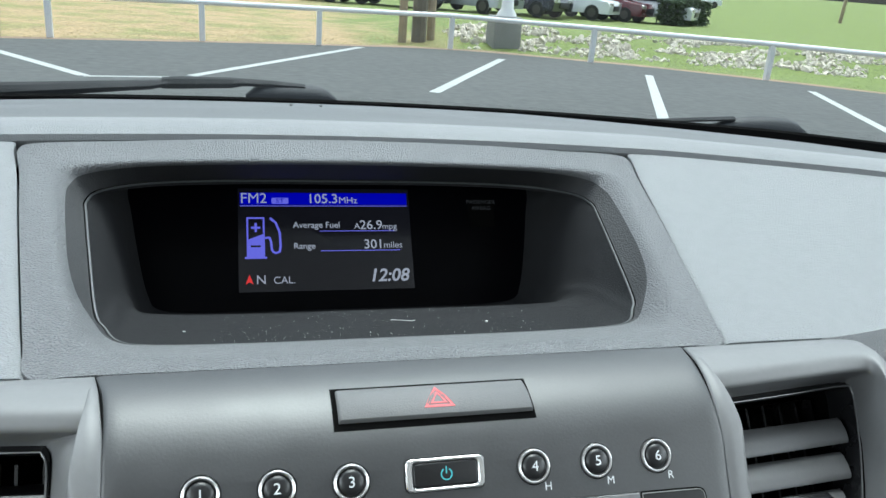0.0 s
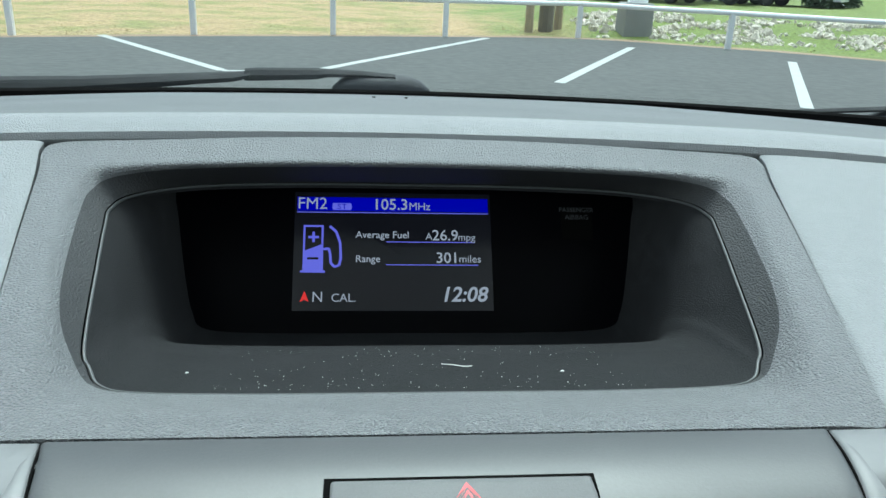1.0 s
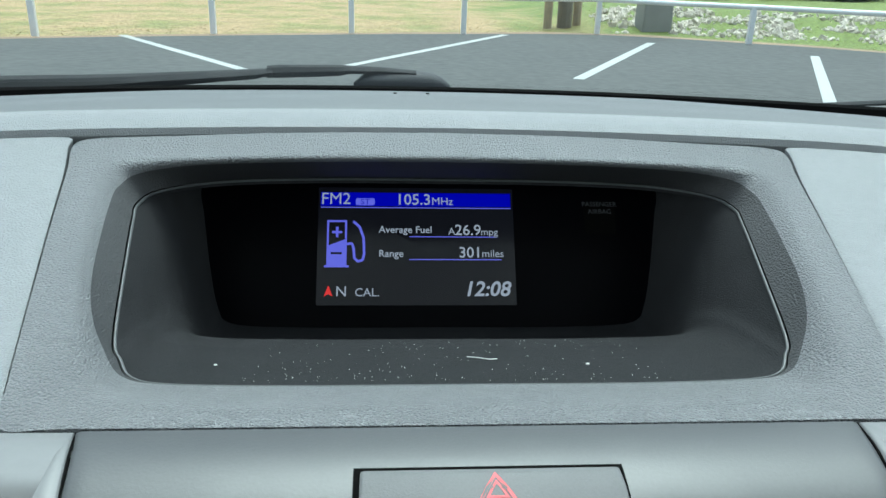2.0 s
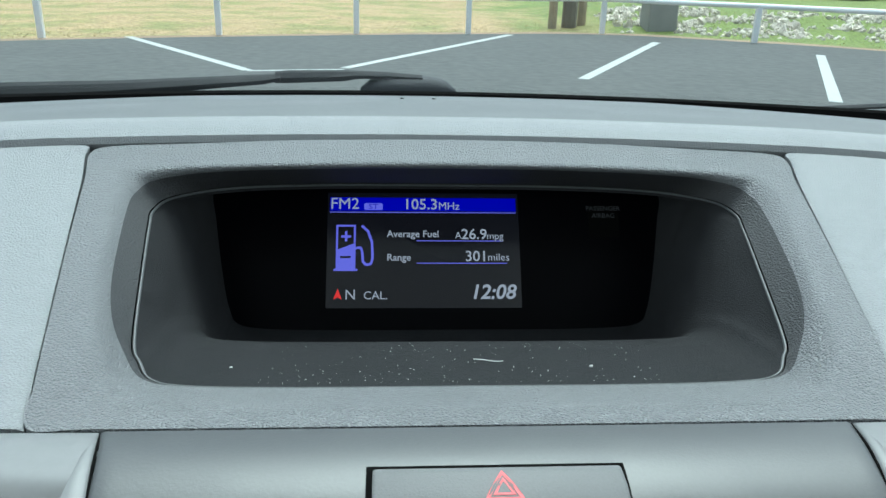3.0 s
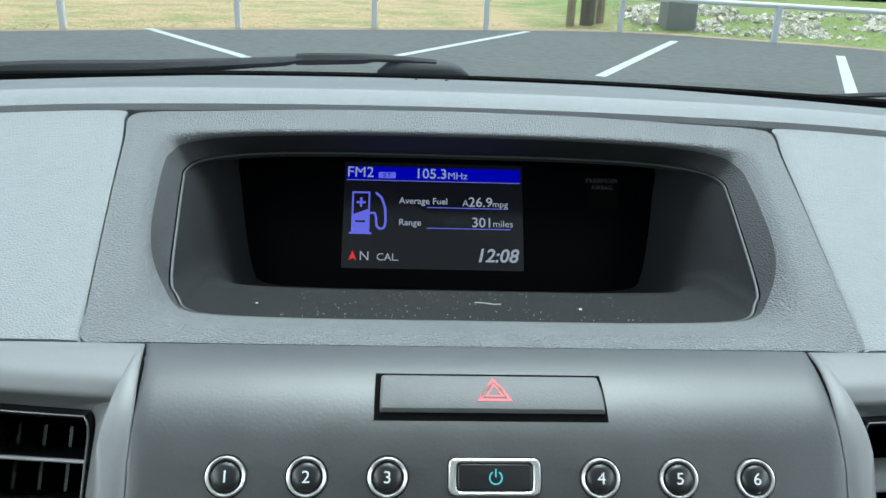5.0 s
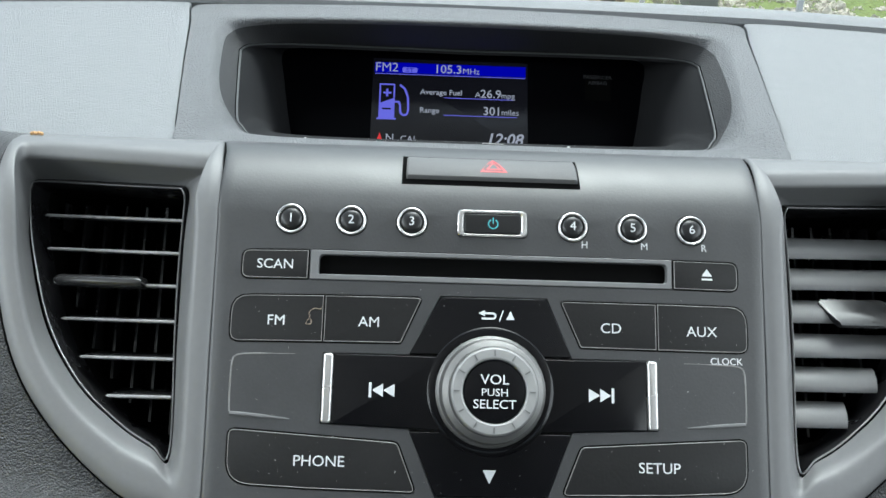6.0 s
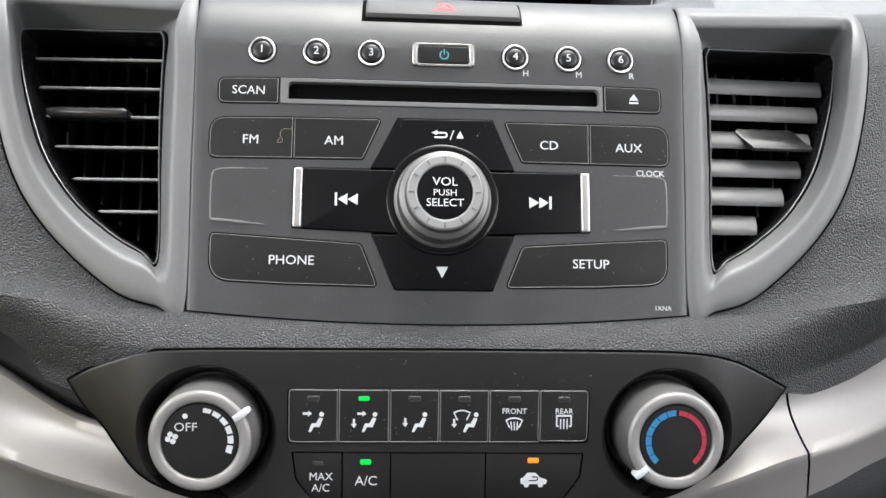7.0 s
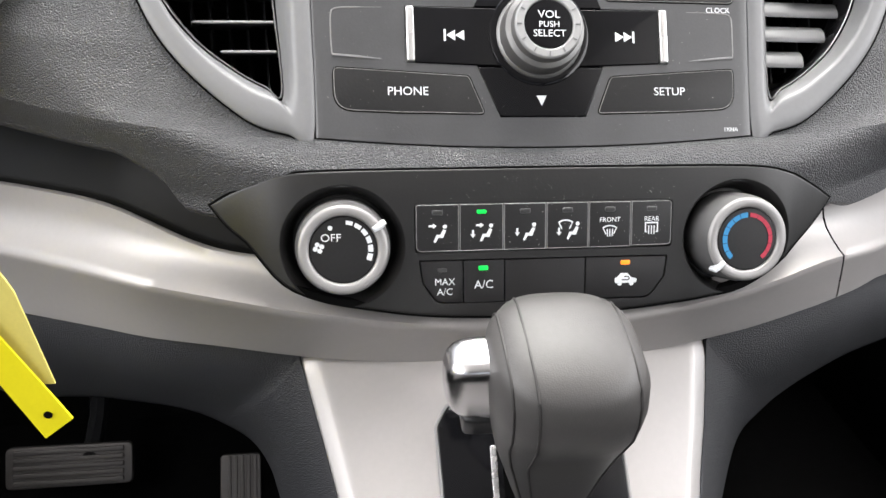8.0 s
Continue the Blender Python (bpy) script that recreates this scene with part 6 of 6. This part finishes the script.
verge = [(x, y) for x, y in edge] + [(x + 0.14, y + 0.40 + 0.05 * math.sin(3 * x)) for x, y in reversed(edge)]
sheet("verge", verge, -0.004, DIRT, "bare dirt edge beside the asphalt", "dirt", 0.03)
LINES = [((-3.95, 12.35), (-1.62, 9.0)), ((2.05, 13.95), (-0.56, 9.32)), ((4.38, 13.12), (2.13, 8.78)), ((6.45, 11.70), (4.36, 7.50)), ((8.65, 10.52), (6.75, 6.70)), ((-6.3, 11.0), (-3.9, 7.6))]
for (ax, ay), (bx, by) in LINES:
    d = Vector((bx - ax, by - ay)).normalized()
    s = Vector((-d.y, d.x)) * 0.064
    sheet("parking_line", [(ax - s.x, ay - s.y), (ax + s.x, ay + s.y), (bx + s.x, by + s.y), (bx - s.x, by - s.y)], 0.004, LINE, "worn white painted parking line", "road marking", 0.003)
sheet("parking_line", [(-1.62, 8.92), (-0.56, 9.16), (-0.56, 9.24), (-1.62, 9.0)], 0.0045, LINE, "worn white painted parking line", "road marking", 0.003)

POSTS = [(-9.6, 9.8), (-7.4, 10.95), (-5.08, 12.05), (-2.73, 12.95), (-0.6, 13.65), (1.32, 14.02), (3.85, 14.65), (6.2, 13.45), (8.85, 11.95), (11.3, 10.0), (13.6, 7.8)]
fence = thing("fence", (0, 13.8, 0), "low white painted post and rail fence", "fence")
for x, y in POSTS:
    bm = bmesh.new()
    stack(bm, Matrix.Translation((x, y, 0)), [[(p[0], p[1], z) for p in rounded(box(-0.045, 0.045, -0.045, 0.045), 0.012, 2)] for z in (-0.06, 0.58)])
    part("post", bm, FENCE, fence, smooth=False)
for (x0, y0), (x1, y1) in zip(POSTS, POSTS[1:]):
    part("rail", tube([(x0, y0, 0.60), ((x0 + x1) / 2, (y0 + y1) / 2, 0.597), (x1, y1, 0.60)], 0.045, 10), FENCE, fence)

pier = thing("concrete_pier", (5.4, 16.3, 0), "square grey concrete pier with a white post", "pier")
bm = bmesh.new()
stack(bm, Matrix.Translation((5.12, 15.35, 0)), [[(p[0] * s, p[1] * s, z) for p in rounded(box(-0.29, 0.29, -0.29, 0.29), 0.04, 2)] for z, s in ((-0.1, 1.0), (0.60, 0.97), (0.63, 0.9))])
part("base", bm, CONCRETE, pier, smooth=False)
part("post", tube([(5.15, 15.35, 0.6), (5.15, 15.35, 0.68), (5.15, 15.35, 0.78), (5.15, 15.35, 3.2)], [0.2, 0.19, 0.12, 0.115], 16), FENCE, pier, "white painted post")
for x, y in ((3.16, 15.85), (3.84, 16.27)):
    t = thing("timber_post", (x, y, 0), "pale timber post in the grass", "post", "timber posts")
    part("shaft", tube([(x, y, -0.1), (x, y, 1.2), (x + 0.01, y, 2.6)], 0.085, 10), WOOD, t)
t = thing("timber_post", (3.55, 16.1, 0), "weathered brown timber post in the grass", "post", "timber posts")
part("shaft", tube([(3.55, 16.1, -0.1), (3.56, 16.1, 2.8)], 0.15, 10), DARK_WOOD, t)
t = thing("utility_pole", (50, 59, 0), "slender weathered utility pole on the lawn", "pole")
part("shaft", tube([(45, 53, -0.1), (45.4, 53, 9)], 0.14, 10), WOOD, t)

# rubble bank beyond the fence
rng = random.Random(11)
bm = bmesh.new()
for k in range(3400):
    x = 4.3 + 11.5 * rng.random()
    d = 0.1 + 2.6 * rng.random()
    y = 14.95 - 0.23 * (x - 4.2) + d
    if noise.noise(Vector((x * 0.9, y * 1.4, 3.0))) < -0.12 + 0.10 * (d > 1.8):
        continue
    r = rng.uniform(0.025, 0.065) * (1.6 if rng.random() < 0.08 else 1)
    res = bmesh.ops.create_icosphere(bm, subdivisions=1, radius=r, matrix=Matrix.Translation((x, y, ground_z(x, y) + r * rng.uniform(-0.25, 0.3))) @ Euler((rng.random() * 3, rng.random() * 3, rng.random() * 3)).to_matrix().to_4x4() @ Matrix.Diagonal((rng.uniform(0.8, 1.5), rng.uniform(0.7, 1.2), rng.uniform(0.5, 0.9), 1)))
    for v in res["verts"]:
        v.co += Vector((rng.gauss(0, 1), rng.gauss(0, 1), rng.gauss(0, 1))) * r * 0.2
tagged(part("rubble", bm, STONE, smooth=False), "pale broken rubble stones along the bank", "stones", kind="stuff")

# grass tufts along the asphalt edge, the fence line and the bank
bm = bmesh.new()
for k in range(7000):
    i = rng.randrange(len(edge) - 1)
    (x0, y0), (x1, y1) = edge[i], edge[i + 1]
    t = rng.random()
    off = abs(rng.gauss(0, 1.9)) + 0.10
    x, y = x0 + (x1 - x0) * t + off * 0.3, y0 + (y1 - y0) * t + off
    h, a = rng.uniform(0.012, 0.035), rng.random() * 6.28
    w = Vector((math.cos(a), math.sin(a), 0)) * 0.012
    b = Vector((x, y, ground_z(x, y) - 0.01))
    tip = b + Vector((rng.gauss(0, 0.03), rng.gauss(0, 0.03), h))
    bm.faces.new([bm.verts.new(b - w), bm.verts.new(b + w), bm.verts.new(tip)])
tagged(part("grass", bm, GRASS, smooth=False), "short grass tufts beside the asphalt", "grass", kind="stuff")


def far_car(x, y, turn, paint, label, tall=False):
    c = thing("parked_car", (x, y, 0), label, "car", "cars parked beyond the fence")
    m = Matrix.Translation((x, y, ground_z(x, y))) @ pose(0, 0, 0, 0, 0, turn)
    h = 1.15 if tall else 1.0
    prof = [(-2.2, 0.30), (-2.25, 0.65), (-2.1, 0.86 * h), (-1.2, 0.95 * h), (-0.55, 1.42 * h), (0.9, 1.46 * h), (1.75, 1.0 * h), (2.15, 0.92 * h), (2.25, 0.6), (2.2, 0.30)]
    bm = bmesh.new()
    secs = []
    for w, s in ((-0.88, 0.90), (-0.84, 0.97), (-0.6, 1.0), (0.6, 1.0), (0.84, 0.97), (0.88, 0.90)):
        secs.append([(w * (1 - 0.18 * max(0, z - 0.9)), yy * (0.985 if abs(w) > 0.8 else 1), 0.3 + (z - 0.3) * s) for yy, z in prof])
    stack(bm, m, secs)
    body = part("body", bm, paint, c, sharp=40)
    for (y0, z0), (y1, z1), nm in (((-1.12, 1.0 * h), (-0.6, 1.36 * h), "windscreen"), ((0.98, 1.38 * h), (1.65, 1.06 * h), "rear_window")):
        bm = bmesh.new()
        d = -0.03 if nm == "windscreen" else 0.03
        stack(bm, m, [[(-0.66, y0 + d, z0 + 0.02), (0.66, y0 + d, z0 + 0.02), (0.6, y1 + d, z1 + 0.02), (-0.6, y1 + d, z1 + 0.02)], [(-0.66, y0 - d, z0 - 0.02), (0.66, y0 - d, z0 - 0.02), (0.6, y1 - d, z1 - 0.02), (-0.6, y1 - d, z1 - 0.02)]])
        part(nm, bm, CAR_GLASS, c, smooth=False)
    for sx in (-1, 1):
        bm = bmesh.new()
        stack(bm, m, [[(sx * 0.80, -0.85, 1.0 * h), (sx * 0.80, 1.3, 1.0 * h), (sx * 0.74, 0.8, 1.34 * h), (sx * 0.74, -0.45, 1.34 * h)], [(sx * 0.885, -0.85, 1.0 * h), (sx * 0.885, 1.3, 1.0 * h), (sx * 0.82, 0.8, 1.34 * h), (sx * 0.82, -0.45, 1.34 * h)]])
        part("side_window", bm, CAR_GLASS, c, smooth=False)
        for yy in (-1.4, 1.35):
            wheel = part("wheel", tube([m @ Vector((sx * 0.70, yy, 0.33)), m @ Vector((sx * 0.90, yy, 0.33))], 0.33, 20), TYRE, c)
            part("rim", tube([m @ Vector((sx * 0.86, yy, 0.33)), m @ Vector((sx * 0.912, yy, 0.33))], 0.19, 16), PEDAL, wheel)
        part("headlight", slab(m @ pose(sx * 0.62, -2.22, 0.72, 90, 0, 0), rounded(box(-0.2, 0.2, -0.08, 0.08), 0.05), -0.06, 0.03, 0.02), CHROME, c)
    part("grille", slab(m @ pose(0, -2.24, 0.55, 90, 0, 0), rounded(box(-0.42, 0.42, -0.12, 0.12), 0.04), -0.05, 0.03, 0.02), BLACK, c)
    return c


far_car(6.6, 34.0, 62, PAINT_DARK, "black parked sport utility vehicle seen through the windscreen", True)
far_car(9.6, 33.5, 35, PAINT_SILVER, "silver parked saloon car on the far lot")
far_car(12.0, 34.0, 40, PAINT_DARK, "dark parked saloon car on the far lot")
far_car(14.6, 34.6, 48, PAINT_WHITE, "white parked saloon car on the far lot")
far_car(16.9, 35.6, 40, PAINT_RED, "maroon parked saloon car on the far lot")
far_car(19.0, 35.2, 48, PAINT_WHITE, "white parked hatchback car on the far lot")
far_car(46.0, 75.0, 85, PAINT_WHITE, "white parked car far across the lawn")
far_car(2.8, 35.0, 62, PAINT_DARK, "black parked estate car on the far lot", True)

hedge = thing("hedge", (20.5, 34.5, 0), "low dark green clipped hedge beside the cars", "hedge")
bm = bmesh.new()
for k in range(7500):
    u, w = rng.uniform(-2.0, 2.0), rng.uniform(-0.6, 0.6)
    x, y = 20.5 + 0.78 * u - 0.62 * w, 34.5 + 0.62 * u + 0.78 * w
    top = 1.12 - 0.12 * max(0, abs(u) - 1.2) + 0.06 * noise.noise(Vector((x * 2, y * 2, 0)))
    z = rng.uniform(0.02, top) if rng.random() < 0.7 else top - 0.06 * rng.random()
    a, r = rng.random() * 6.28, rng.uniform(0.07, 0.13)
    d = Vector((math.cos(a), math.sin(a), rng.uniform(-0.6, 0.6))).normalized() * r
    e = d.cross(Vector((rng.gauss(0, 1), rng.gauss(0, 1), 1))).normalized() * r * 0.6
    c = Vector((x, y, z))
    bm.faces.new([bm.verts.new(c - d), bm.verts.new(c + e), bm.verts.new(c + d), bm.verts.new(c - e)])
part("foliage", bm, LEAF, hedge, smooth=False)
part("stem", tube([(20.5, 34.5, 0), (20.5, 34.5, 0.6)], 0.06, 8), WOOD, hedge)
